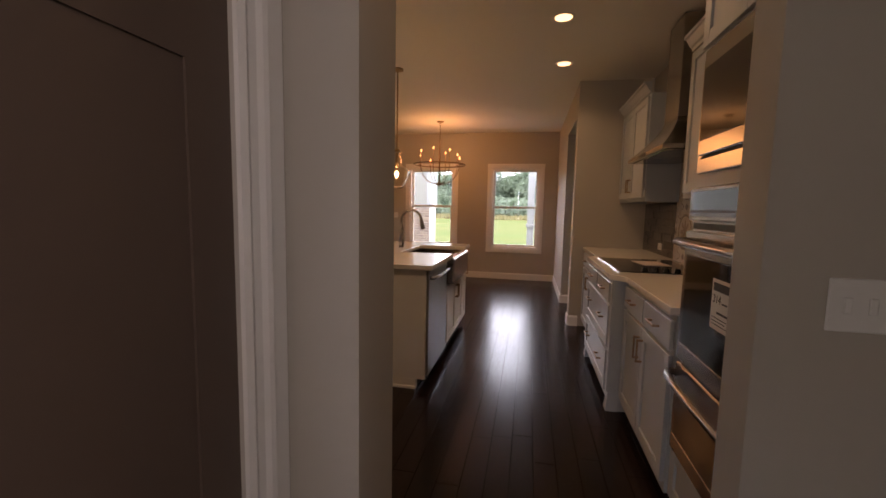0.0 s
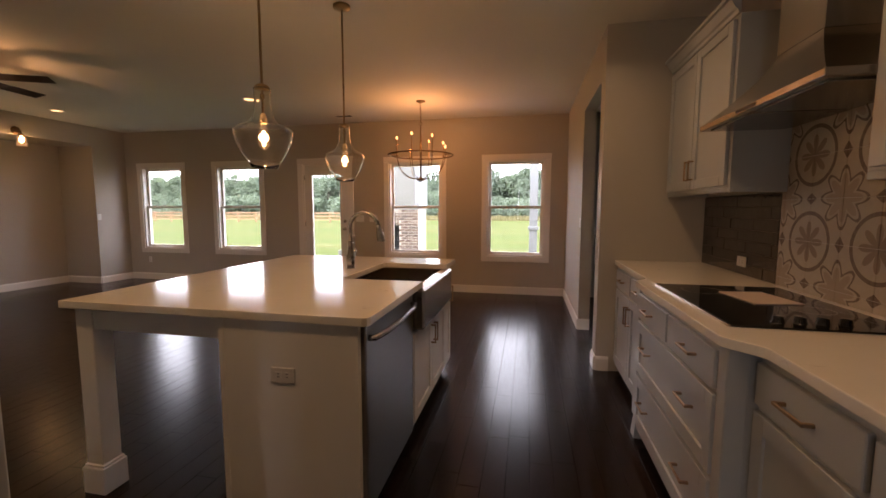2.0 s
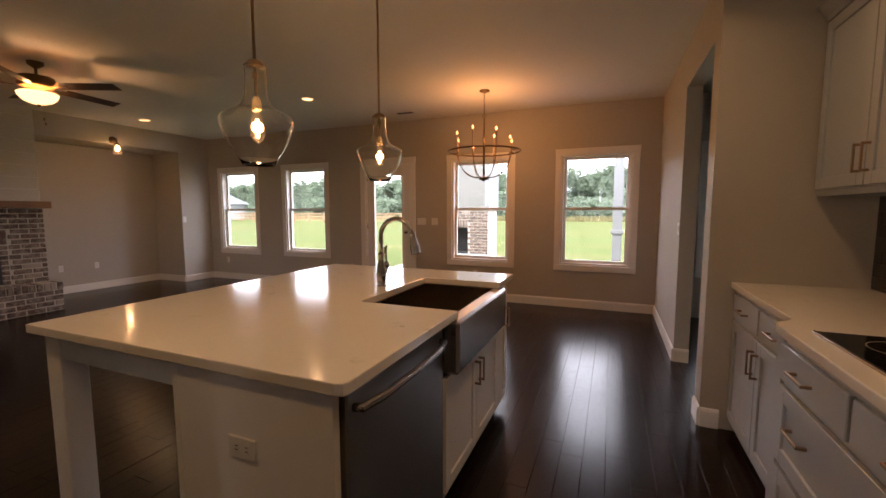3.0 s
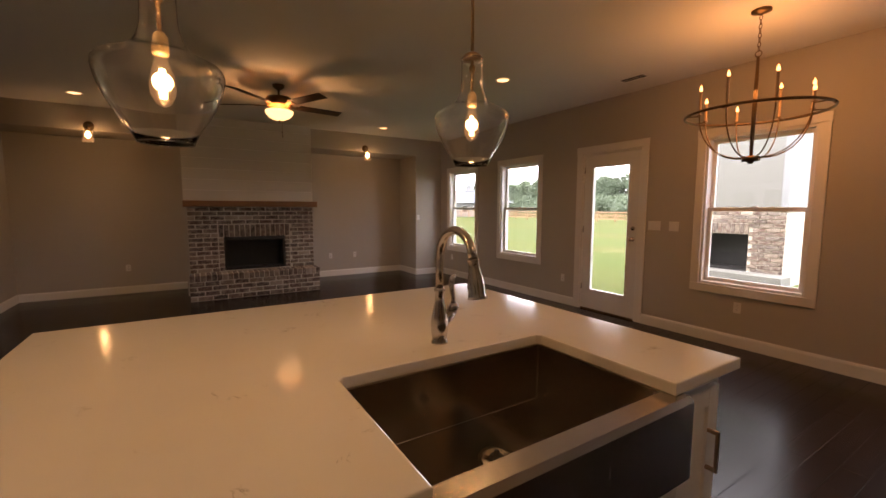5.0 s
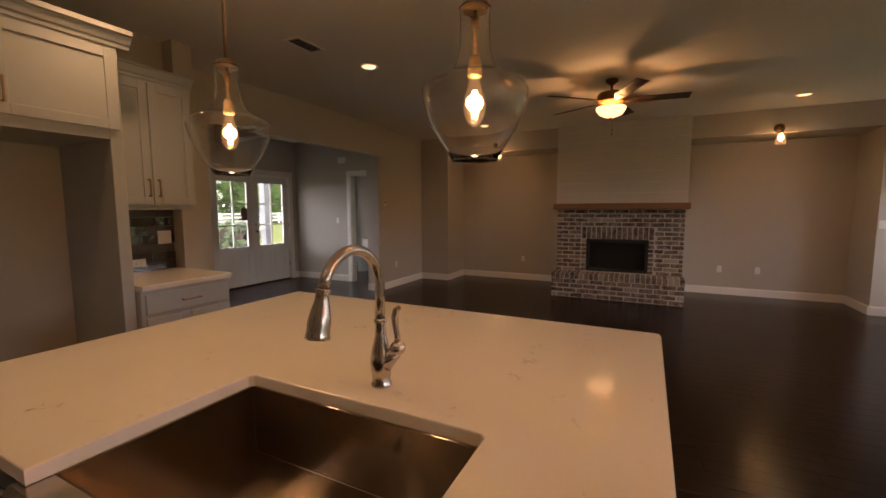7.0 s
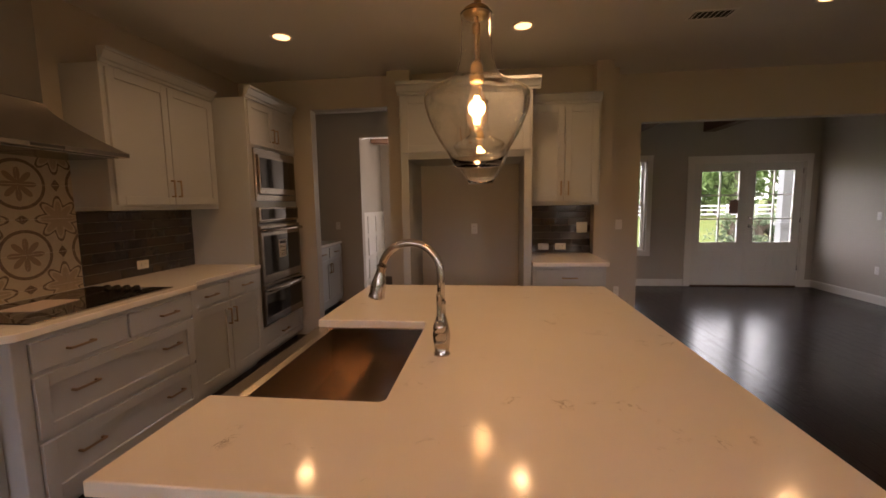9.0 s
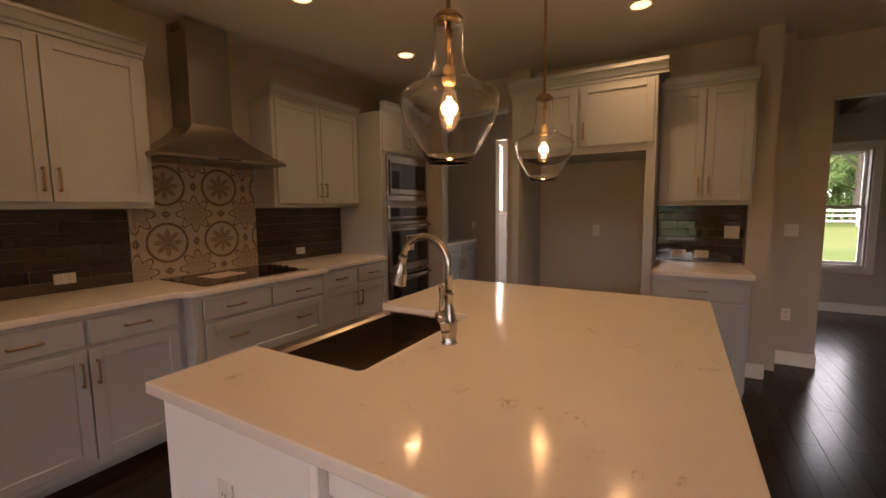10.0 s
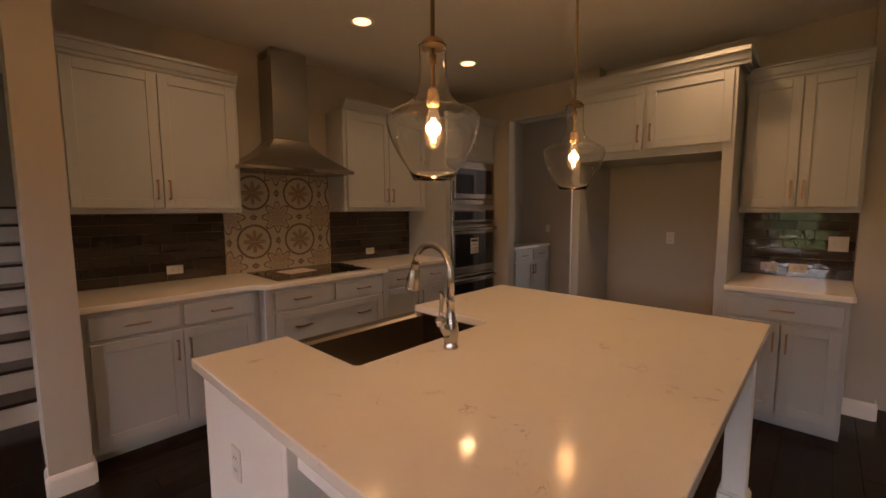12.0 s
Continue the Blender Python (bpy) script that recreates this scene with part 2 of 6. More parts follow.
WALL = paint("greige wall paint", (0.44, 0.405, 0.35), 0.6, 0.05, 180, 0.2)
CEILP = paint("flat ceiling paint", (0.70, 0.68, 0.64), 0.8, 0.04, 120, 0.25)
TRIM = paint("white trim paint", (0.74, 0.72, 0.68), 0.35, 0.04, 60, 0.04)
CAB = paint("soft grey cabinet paint", (0.405, 0.43, 0.455), 0.36, 0.05, 90, 0.05)
ISLP = paint("white island paint", (0.81, 0.805, 0.79), 0.38, 0.04, 90, 0.05)
DOORP = paint("white door paint", (0.70, 0.69, 0.66), 0.35, 0.04, 60, 0.04)
FLOOR = wood_floor()
QUARTZ = quartz()
BRICK = brick_mat()
MORTAR = paint("pale mortar", (0.60, 0.54, 0.45), 0.95, 0.2, 90, 0.8, 9)
STEEL = metal("brushed stainless steel", (0.38, 0.35, 0.32), 0.26, (1, 30, 1), 12, 0.06)
STEELV = metal("brushed steel panel", (0.38, 0.37, 0.355), 0.25, (30, 30, 1), 12, 0.06)
OVSTEEL = metal("satin oven steel", (0.32, 0.295, 0.265), 0.21, (1, 30, 1), 12, 0.06)
DWSTEEL = brushed("satin dishwasher steel", (0.33, 0.31, 0.29), 0.36, 0.6, 0.25, (1, 1, 30))
SINKM = brushed("satin sink steel", (0.47, 0.41, 0.36), 0.12, 0.93, 0.25, (1, 1, 25))
NICKEL = metal("brushed nickel", (0.54, 0.515, 0.49), 0.20, (1, 1, 6), 40, 0.08)
BRASS = metal("aged brass", (0.36, 0.255, 0.14), 0.36)
SATINB = metal("satin brass", (0.66, 0.52, 0.33), 0.5)
BRONZE = metal("bronze pull", (0.34, 0.24, 0.155), 0.34)
IRON = metal("rubbed bronze", (0.16, 0.105, 0.06), 0.42)
BLACKG = plain("black ceramic glass", (0.006, 0.006, 0.006), 0.06)
BLACK = plain("matt black", (0.015, 0.014, 0.013), 0.6)
DARKW = plain("dark fan wood", (0.035, 0.02, 0.014), 0.5)
PLATE = plain("white plastic", (0.72, 0.71, 0.68), 0.35)
TILE = glazed_tile()
# Grout made paler: the glint of the tile edges is put into its colour.
GROUT = paint("glint-paled grey grout", (0.30, 0.265, 0.225), 0.9, 0.2, 120, 0.3, 9)
PTILE = pattern_tile(4.00, 1.19, 0.445)
PGROUT = paint("ivory grout", (0.52, 0.49, 0.43), 0.9, 0.1, 120, 0.3, 9)
MANTEL = timber("oak mantel", (0.16, 0.075, 0.03), (0.30, 0.155, 0.065), (14, 1.5, 14))
BEAM = timber("stained beam", (0.07, 0.03, 0.014), (0.15, 0.07, 0.03), (14, 1.2, 14))
TREAD = timber("dark stair tread", (0.02, 0.011, 0.008), (0.045, 0.024, 0.016), (14, 2, 14), 0.3)
GLASS = clear_glass("window glass", (0.97, 0.98, 0.98), 0.6)
SHADE = blown_glass()
BULBG = bulb_glass()
RIMG = clear_glass("thick glass rim", (0.99, 0.99, 0.98), 0.9, 0.2)
GRASS = grass_mat()
FENCEW = timber("brown fence rail", (0.22, 0.12, 0.06), (0.36, 0.21, 0.11))
SIDING = paint("pale siding", (0.24, 0.25, 0.255), 0.7, 0.05, 60, 0.1)
ROOF = paint("grey shingle roof", (0.13, 0.145, 0.16), 0.9, 0.25, 30, 0.5, 3)
# Leaf greens paled and greyed: distance haze is put into the colour.
HAZED_LEAF = leaf_mat("leaves", (0.115, 0.155, 0.110), (0.150, 0.190, 0.135))
BARK = paint("bark", (0.10, 0.075, 0.055), 0.9, 0.3, 40, 0.8, 6)
CANDLES = plain("tan candle sleeve", (0.30, 0.20, 0.12), 0.5)
FILAMENT = glow("glowing filament", (1.0, 0.62, 0.26), 120.0)
CANDLE = glow("glowing candle bulb", (1.0, 0.44, 0.14), 4.5)
BOWL = glow("lit frosted bowl", (1.0, 0.58, 0.24), 2.2)
CANGLOW = glow("lit downlight lens", (1.0, 0.58, 0.26), 2.4)
SCON = glow("lit sconce bulb", (1.0, 0.6, 0.25), 22.0)


# ---------------------------------------------------------------- mesh helpers
def box(bm, x0, y0, z0, x1, y1, z1, bevel=0.0, segs=1):
    """A block, with all its edges rounded by bevel."""
    r = bmesh.ops.create_cube(bm, size=1.0)
    vs = r["verts"]
    for v in vs:
        v.co = Vector((x0 if v.co.x < 0 else x1, y0 if v.co.y < 0 else y1, z0 if v.co.z < 0 else z1))
    if bevel:
        es = list({e for v in vs for e in v.link_edges})
        bmesh.ops.bevel(bm, geom=es, offset=bevel, segments=segs, profile=0.5, affect="EDGES")
    return bm


def boxes(*rows, bevel=0.0):
    bm = bmesh.new()
    for r in rows:
        box(bm, *r, bevel=bevel)
    return bm


def lathe(profile, steps=32, centre=(0, 0, 0), closed=False):
    """A turned solid from (radius, height) pairs."""
    bm = bmesh.new()
    rings = []
    for r, z in profile:
        if r < 1e-5:
            rings.append([bm.verts.new((centre[0], centre[1], centre[2] + z))])
        else:
            rings.append([bm.verts.new((centre[0] + r * math.cos(a), centre[1] + r * math.sin(a), centre[2] + z))
                          for a in (2 * math.pi * i / steps for i in range(steps))])
    pairs = list(zip(rings, rings[1:])) + ([(rings[-1], rings[0])] if closed else [])
    for a, b in pairs:
        for i in range(steps):
            j = (i + 1) % steps
            q = [a[i % len(a)], a[j % len(a)], b[j % len(b)], b[i % len(b)]]
            q = list(dict.fromkeys(q))
            if len(q) > 2:
                bm.faces.new(q)
    bmesh.ops.recalc_face_normals(bm, faces=bm.faces)
    for f in bm.faces:
        f.smooth = True
    return bm


def tube(points, radius, steps=10, bm=None):
    """A round bar along points; radius a number or one for each point."""
    bm = bm or bmesh.new()
    pts = [Vector(p) for p in points]
    rad = radius if isinstance(radius, (list, tuple)) else [radius] * len(pts)
    rings = []
    side = None
    for i, p in enumerate(pts):
        d = (pts[min(i + 1, len(pts) - 1)] - pts[max(i - 1, 0)]).normalized()
        if side is None:
            side = d.orthogonal().normalized()
        side = (side - d * side.dot(d)).normalized()
        up = d.cross(side)
        rings.append([bm.verts.new(p + rad[i] * (math.cos(a) * side + math.sin(a) * up)) for a in (2 * math.pi * j / steps for j in range(steps))])
    for a, b in zip(rings, rings[1:]):
        for j in range(steps):
            bm.faces.new((a[j], a[(j + 1) % steps], b[(j + 1) % steps], b[j])).smooth = True
    bm.faces.new(rings[0][::-1])
    bm.faces.new(rings[-1])
    return bm


def extrude_profile(profile, a, b, along="x"):
    """A moulding: (out, up) profile drawn from a to b along an axis; out is -y for x and -x for y."""
    bm = bmesh.new()
    ends = []
    for t in (a, b):
        ends.append([bm.verts.new((t, -o, z) if along == "x" else (-o, t, z)) for o, z in profile])
    n = len(profile)
    for i in range(n):
        bm.faces.new((ends[0][i], ends[0][(i + 1) % n], ends[1][(i + 1) % n], ends[1][i]))
    bm.faces.new(ends[0][::-1])
    bm.faces.new(ends[1])
    bmesh.ops.recalc_face_normals(bm, faces=bm.faces)
    return bm


def mesh_of(name, bm, material):
    me = bpy.data.meshes.new(name)
    bm.to_mesh(me)
    bm.free()
    me.materials.append(material)
    return me


def part(name, bm, material, parent=None, label="", at=None):
    """One mesh object, under a thing or under a part."""
    ob = new(name, mesh_of(name, bm, material))
    if parent is not None:
        ob.parent = parent
    if at is not None:
        ob.matrix_basis = at
    return tagged(ob, label)


def thing(name, label, category, group="", kind="", at=None):
    ob = new(name)
    ob.empty_display_size = 0.1
    if at is not None:
        ob.matrix_basis = at
    return tagged(ob, label, category, group, kind)


def structure(name, bm, material, label, category):
    return tagged(part(name, bm, material), label, category, kind="structure")


def wall_mesh(axis, lo, hi, a0, a1, z0, z1, holes=()):
    """A wall with openings cut through; it runs along axis from a0 to a1, its thickness from lo to hi."""
    z0 = FZ - 0.01 if z0 == 0 else z0
    holes = [(h[0], h[1], FZ - 0.02 if h[2] == 0 else h[2], h[3]) for h in holes]
    us = sorted({a0, a1, *[h[0] for h in holes], *[h[1] for h in holes]})
    zs = sorted({z0, z1, *[max(h[2], z0) for h in holes], *[h[3] for h in holes]})
    bm = bmesh.new()
    for ua, ub in zip(us, us[1:]):
        run = None
        for za, zb in zip(zs, zs[1:]):
            um, zm = (ua + ub) / 2, (za + zb) / 2
            solid = not any(h[0] < um < h[1] and h[2] < zm < h[3] for h in holes)
            if solid:
                run = (run[0], zb) if run else (za, zb)
            if run and (not solid or zb == zs[-1]):
                if axis == "x":
                    box(bm, ua, lo, run[0], ub, hi, run[1])
                else:
                    box(bm, lo, ua, run[0], hi, ub, run[1])
                run = None
    return bm


# ---------------------------------------------------------------- shell of the house
NORTH, EAST, SOUTH = 9.0, 1.54, 1.60
W = [(-0.12, "window_1"), (-1.875, "window_2"), (-5.42, "window_3"), (-7.18, "window_4")]
WIN_W, WIN_Z0, WIN_Z1 = 0.96, 0.558, 2.19
holes = [(c - WIN_W / 2, c + WIN_W / 2, WIN_Z0, WIN_Z1) for c, _ in W]
DOOR = (-4.04, -3.13, 2.19)
holes.append((DOOR[0], DOOR[1], 0.0, DOOR[2]))
SIDEWIN = (1.75, "window_6")
holes.append((SIDEWIN[0] - WIN_W / 2, SIDEWIN[0] + WIN_W / 2, WIN_Z0, WIN_Z1))
structure("wall_north", wall_mesh("x", NORTH, NORTH + 0.16, -9.2, 4.2, -0.1, 3.0, holes), WALL, "greige painted wall with double-hung windows and a glazed door", "wall")
structure("wall_dining", wall_mesh("y", 0.71, 0.84, 5.94, NORTH, 0, CEIL, [(5.94, 7.05, 0, 2.50)]), WALL, "greige painted wall with a tall plain opening", "wall")
structure("wall_counter_end", wall_mesh("x", 5.755, 5.94, 0.71, 1.70, 0, CEIL), WALL, "greige stub wall at the end of the counter", "wall")
structure("wall_east", wall_mesh("y", EAST, EAST + 0.15, -0.25, 5.755, 0, CEIL), WALL, "greige painted kitchen wall behind the range", "wall")
structure("wall_kitchen_south", wall_mesh("x", SOUTH - 0.13, SOUTH, -2.64, EAST, 0, CEIL, [(-0.27, 0.675, 0, 2.57)]), WALL, "greige wall with a plain tall opening to the hall", "wall")
structure("wall_hall_corner", wall_mesh("y", -0.52, -0.27, SOUTH, 1.76, 0, CEIL), WALL, "greige thick wall end beside the refrigerator surround", "wall")
structure("wall_wing", wall_mesh("y", -2.64, -2.47, SOUTH, 1.74, 0, CEIL), WALL, "greige short wing wall beside the coffee bar", "wall")
structure("wall_living_south", wall_mesh("x", 1.08, 1.21, -6.44, -2.64, 0, CEIL, [(-6.44, -3.1, 0, 2.37)]), WALL, "greige wall with a wide opening to the foyer", "wall")
structure("wall_living_southwest", wall_mesh("x", 0.79, 1.05, -9.0, -6.44, 0, CEIL), WALL, "greige wall beside the foyer opening", "wall")
bm = wall_mesh("y", -8.23, -8.04, 1.05, NORTH, 0, CEIL, [(1.69, 3.97, 0, 2.55), (6.05, 8.35, 0, 2.55), (4.51, 5.53, 0.33, 0.93)])
structure("wall_west", bm, WALL, "greige wall with two deep niches beside the chimney breast", "wall")
for row in ((-9.0, 1.60, FZ, -8.85, 8.45, 2.65), (-8.85, 1.58, FZ, -8.23, 1.69, 2.65), (-8.85, 3.97, FZ, -8.23, 4.07, 2.65), (-8.85, 5.95, FZ, -8.23, 6.05, 2.65), (-8.85, 8.35, FZ, -8.23, 8.47, 2.65), (-8.85, 1.69, 2.55, -8.23, 3.97, 2.65), (-8.85, 6.05, 2.55, -8.23, 8.35, 2.65)):
    structure("wall_niche", boxes(row), WALL, "greige back, side or top of a niche", "wall")
structure("wall_foyer_west", wall_mesh("y", -7.15, -7.02, -1.60, 0.79, 0, CEIL, [(-0.06, 0.72, 0, 2.13)]), WALL, "greige foyer wall with a doorway to the powder room", "wall")
structure("wall_foyer_east", wall_mesh("y", -2.77, -2.64, -1.60, SOUTH - 0.13, 0, CEIL), WALL, "greige foyer side wall", "wall")
FD = (-6.80, -4.98, 2.13)
structure("wall_foyer_front", wall_mesh("x", -1.76, -1.60, -9.2, -2.64, -0.1, 3.0, [(FD[0], FD[1], 0, FD[2]), (-8.1, -7.18, WIN_Z0, WIN_Z1), (-4.17, -3.25, WIN_Z0, WIN_Z1)]), WALL, "greige front wall with double doors and a window", "wall")
structure("wall_powder_room", boxes((-9.0, -1.60, FZ, -8.85, 0.90, CEIL)), WALL, "greige powder room wall", "wall")
structure("wall_hall_west", wall_mesh("y", -0.62, -0.485, -0.25, SOUTH - 0.13, 0, CEIL, [(0.42, 1.28, 0, 2.06)]), WALL, "greige hall wall with a white panel door", "wall")
structure("wall_hall_south", wall_mesh("x", -0.25, -0.12, -2.64, 1.69, 0, CEIL, [(-0.40, 0.66, 0, 2.52)]), WALL, "greige hall wall with an opening to the study", "wall")
structure("wall_study", boxes((-1.2, -2.45, FZ, -1.05, -0.25, CEIL)), WALL, "greige study walls above panelling", "wall")
# The openings in the next two walls are added for the hall fill lamps.
structure("wall_study_east", wall_mesh("y", 0.95, 1.10, -2.45, -0.25, 0, CEIL, [(-1.13, -0.79, 1.37, 2.57)]), WALL, "greige study side wall with an added opening for the fill lamp", "wall")
structure("wall_study_front", wall_mesh("x", -2.6, -2.45, -1.2, 1.3, 0, CEIL, [(-1.0, -0.3, 0.9, 2.2)]), WALL, "greige study front wall with an added opening for the fill lamp", "wall")
structure("wall_stair_hall", boxes((4.05, 5.90, FZ, 4.2, NORTH, CEIL), (1.70, 5.755, FZ, 4.2, 5.90, CEIL)), WALL, "greige stair hall walls", "wall")
structure("ceiling", boxes((-9.2, -2.6, CEIL, 4.2, NORTH + 0.16, CEIL + 0.15)), CEILP, "flat off-white painted ceiling", "ceiling")
structure("floor_base", boxes((-9.2, -2.6, -0.16, 4.2, NORTH + 0.16, FZ - 0.012)), BLACK, "dark subfloor under the planks", "floor")

# baseboards: a board with a rounded cap, run along each wall
BB = [(0, 0), (0.016, 0), (0.016, 0.105), (0.012, 0.118), (0.006, 0.130), (0, 0.130)]


def baseboard(a, b):
    """A white baseboard from a to b on the floor; the room lies to the left of the way from a to b."""
    a, b = Vector((*a, FZ)), Vector((*b, FZ))
    d = b - a
    ob = part("baseboard", extrude_profile(BB, 0, d.length), TRIM)
    # local -y (out) must point into the room
    ob.matrix_basis = Matrix.Translation(a) @ Matrix.Rotation(math.atan2(d.y, d.x), 4, "Z")
    return tagged(ob, "white painted baseboard along the wall", "baseboard", kind="structure")


def run(*pts):
    for a, b in zip(pts, pts[1:]):
        baseboard(a, b)


# the room lies to the right of each way drawn here
run((-8.04, NORTH), (-4.14, NORTH))
run((-3.03, NORTH), (0.71, NORTH))
run((0.71, NORTH), (0.71, 7.05), (0.84, 7.05))
run((0.84, 5.94), (0.71, 5.94), (0.71, 5.755), (0.82, 5.755))
run((-8.04, 8.35), (-8.04, NORTH))
run((-8.85, 6.05), (-8.85, 8.35), (-8.04, 8.35))
run((-8.04, 1.69), (-8.85, 1.69), (-8.85, 3.97))
run((-8.04, 1.05), (-8.04, 1.69))
run((-6.44, 0.79), (-6.44, 1.05), (-8.04, 1.05))
run((-2.47, SOUTH), (-2.47, 1.74), (-2.64, 1.74), (-2.64, 1.21), (-3.1, 1.21), (-3.1, 1.08))
run((-2.77, -1.60), (-4.87, -1.60))
run((-6.91, -1.60), (-7.02, -1.60), (-7.02, -0.16))


# ---------------------------------------------------------------- windows and doors
def window(name, at, label):
    """A white double-hung window; local x along the wall, -y into the room, sill height from the floor."""
    w = tagged(thing(name, label, "window", at=at), kind="structure")
    h, c = WIN_W / 2, 0.09
    part("head_casing", boxes((-h - c - 0.005, -0.022, WIN_Z1, h + c + 0.005, 0, WIN_Z1 + c), bevel=0.003), TRIM, w)
    part("bottom_casing", boxes((-h - c, -0.02, WIN_Z0 - c, h + c, 0, WIN_Z0), bevel=0.003), TRIM, w)
    for s in (-1, 1):
        part("side_casing", boxes((min(s * h, s * (h + c)), -0.02, WIN_Z0, max(s * h, s * (h + c)), 0, WIN_Z1), bevel=0.003), TRIM, w)
    t = 0.025
    part("jamb", boxes((-h, 0, WIN_Z0, -h + t, 0.16, WIN_Z1), (h - t, 0, WIN_Z0, h, 0.16, WIN_Z1), (-h + t, 0, WIN_Z1 - t, h - t, 0.16, WIN_Z1)), TRIM, w)
    part("sill", boxes((-h + t, 0.0, WIN_Z0, h - t, 0.17, WIN_Z0 + 0.03), bevel=0.004), TRIM, w)
    mid, f = (WIN_Z0 + WIN_Z1) / 2 + 0.02, 0.042
    for z0, z1, y in ((mid - 0.015, WIN_Z1 - t, 0.095), (WIN_Z0 + 0.03, mid + 0.025, 0.055)):
        a = h - t
        sash = part("sash", boxes((-a, y, z0, -a + f, y + 0.035, z1), (a - f, y, z0, a, y + 0.035, z1), (-a + f, y, z0, a - f, y + 0.035, z0 + f), (-a + f, y, z1 - f, a - f, y + 0.035, z1), bevel=0.002), TRIM, w)
        pane = part("pane", boxes((-a + f, y + 0.015, z0 + f, a - f, y + 0.019, z1 - f)), GLASS, sash)
        pane.visible_shadow = False
    part("sash_lock", boxes((-0.03, 0.035, mid + 0.025, 0.03, 0.06, mid + 0.04), bevel=0.004), PLATE, w)
    return w


for c, n in W + [SIDEWIN]:
    window(n, pose(c, NORTH, 0), "white double-hung window with plain white casing over the lawn")
# Added out of view so that daylight reaches the powder room.
window("added_window_7", pose(-7.64, -1.60, 0, 0, 0, 180), "white double-hung window added unseen to daylight the powder room")
window("window_5", pose(-3.71, -1.60, 0, 0, 0, 180), "white double-hung foyer window with plain casing")


def knob_set(parent, x, y, z, s=-1):
    part("door_knob", lathe([(0, 0.07), (0.018, 0.068), (0.028, 0.055), (0.028, 0.045), (0.012, 0.03), (0.012, 0.012), (0.03, 0.01), (0.03, 0)], 20), NICKEL, parent, "satin nickel knob", pose(x, y, z, 90 if s < 0 else -90))
    part("deadbolt", lathe([(0, 0.03), (0.02, 0.028), (0.026, 0.018), (0.03, 0.004), (0.03, 0)], 20), NICKEL, parent, "satin nickel deadbolt", pose(x, y, z + 0.14, 90 if s < 0 else -90))


def hinge(parent, x, y, z):
    part("hinge", tube([(x, y, z - 0.045), (x, y, z + 0.045)], 0.008, 8), NICKEL, parent)


d = thing("door_1", "white back door with one full-length pane", "door", kind="structure", at=pose(0, NORTH, 0))
x0, x1, zt = DOOR
part("side_casing", boxes((x0 - 0.1, -0.02, FZ, x0, 0, zt), bevel=0.003), TRIM, d)
part("side_casing", boxes((x1, -0.02, FZ, x1 + 0.1, 0, zt), bevel=0.003), TRIM, d)
part("head_casing", boxes((x0 - 0.105, -0.024, zt, x1 + 0.105, 0, zt + 0.1), bevel=0.003), TRIM, d)
part("jamb", boxes((x0, 0, FZ, x0 + 0.02, 0.16, zt), (x1 - 0.02, 0, FZ, x1, 0.16, zt), (x0 + 0.02, 0, zt - 0.02, x1 - 0.02, 0.16, zt)), TRIM, d)
part("threshold", boxes((x0 + 0.02, 0, FZ, x1 - 0.02, 0.15, FZ + 0.02), bevel=0.004), IRON, d)
sx0, sx1, sz = x0 + 0.023, x1 - 0.023, zt - 0.023
g0, g1, gz0, gz1 = -3.865, -3.305, 0.22, 1.985
leaf = part("door_leaf", boxes((sx0, 0.02, FZ + 0.022, g0, 0.06, sz), (g1, 0.02, FZ + 0.022, sx1, 0.06, sz), (g0, 0.02, FZ + 0.022, g1, 0.06, gz0), (g0, 0.02, gz1, g1, 0.06, sz), (g0 - 0.03, 0.012, gz0 - 0.03, g0, 0.02, gz1 + 0.03), (g1, 0.012, gz0 - 0.03, g1 + 0.03, 0.02, gz1 + 0.03), (g0, 0.012, gz0 - 0.03, g1, 0.02, gz0), (g0, 0.012, gz1, g1, 0.02, gz1 + 0.03)), DOORP, d)
part("pane", boxes((g0, 0.036, gz0, g1, 0.042, gz1)), GLASS, leaf).visible_shadow = False
knob_set(d, sx1 - 0.065, 0.02, 1.0)
for z in (0.25, 1.1, 1.95):
    hinge(d, sx0 + 0.0, 0.012, z)

d = thing("door_2", "white double front doors with six-lite glazing", "door", kind="structure", at=pose(0, -1.60, 0, 0, 0, 180))
a0, a1, zt = -FD[1], -FD[0], FD[2]
part("side_casing", boxes((a0 - 0.1, -0.02, FZ, a0, 0, zt), bevel=0.003), TRIM, d)
part("side_casing", boxes((a1, -0.02, FZ, a1 + 0.1, 0, zt), bevel=0.003), TRIM, d)
part("head_casing", boxes((a0 - 0.105, -0.024, zt, a1 + 0.105, 0, zt + 0.11), bevel=0.003), TRIM, d)
part("jamb", boxes((a0, 0, FZ, a0 + 0.02, 0.16, zt), (a1 - 0.02, 0, FZ, a1, 0.16, zt), (a0 + 0.02, 0, zt - 0.02, a1 - 0.02, 0.16, zt)), TRIM, d)
part("threshold", boxes((a0 + 0.02, 0, FZ, a1 - 0.02, 0.15, FZ + 0.02), bevel=0.004), IRON, d)
mid = (a0 + a1) / 2
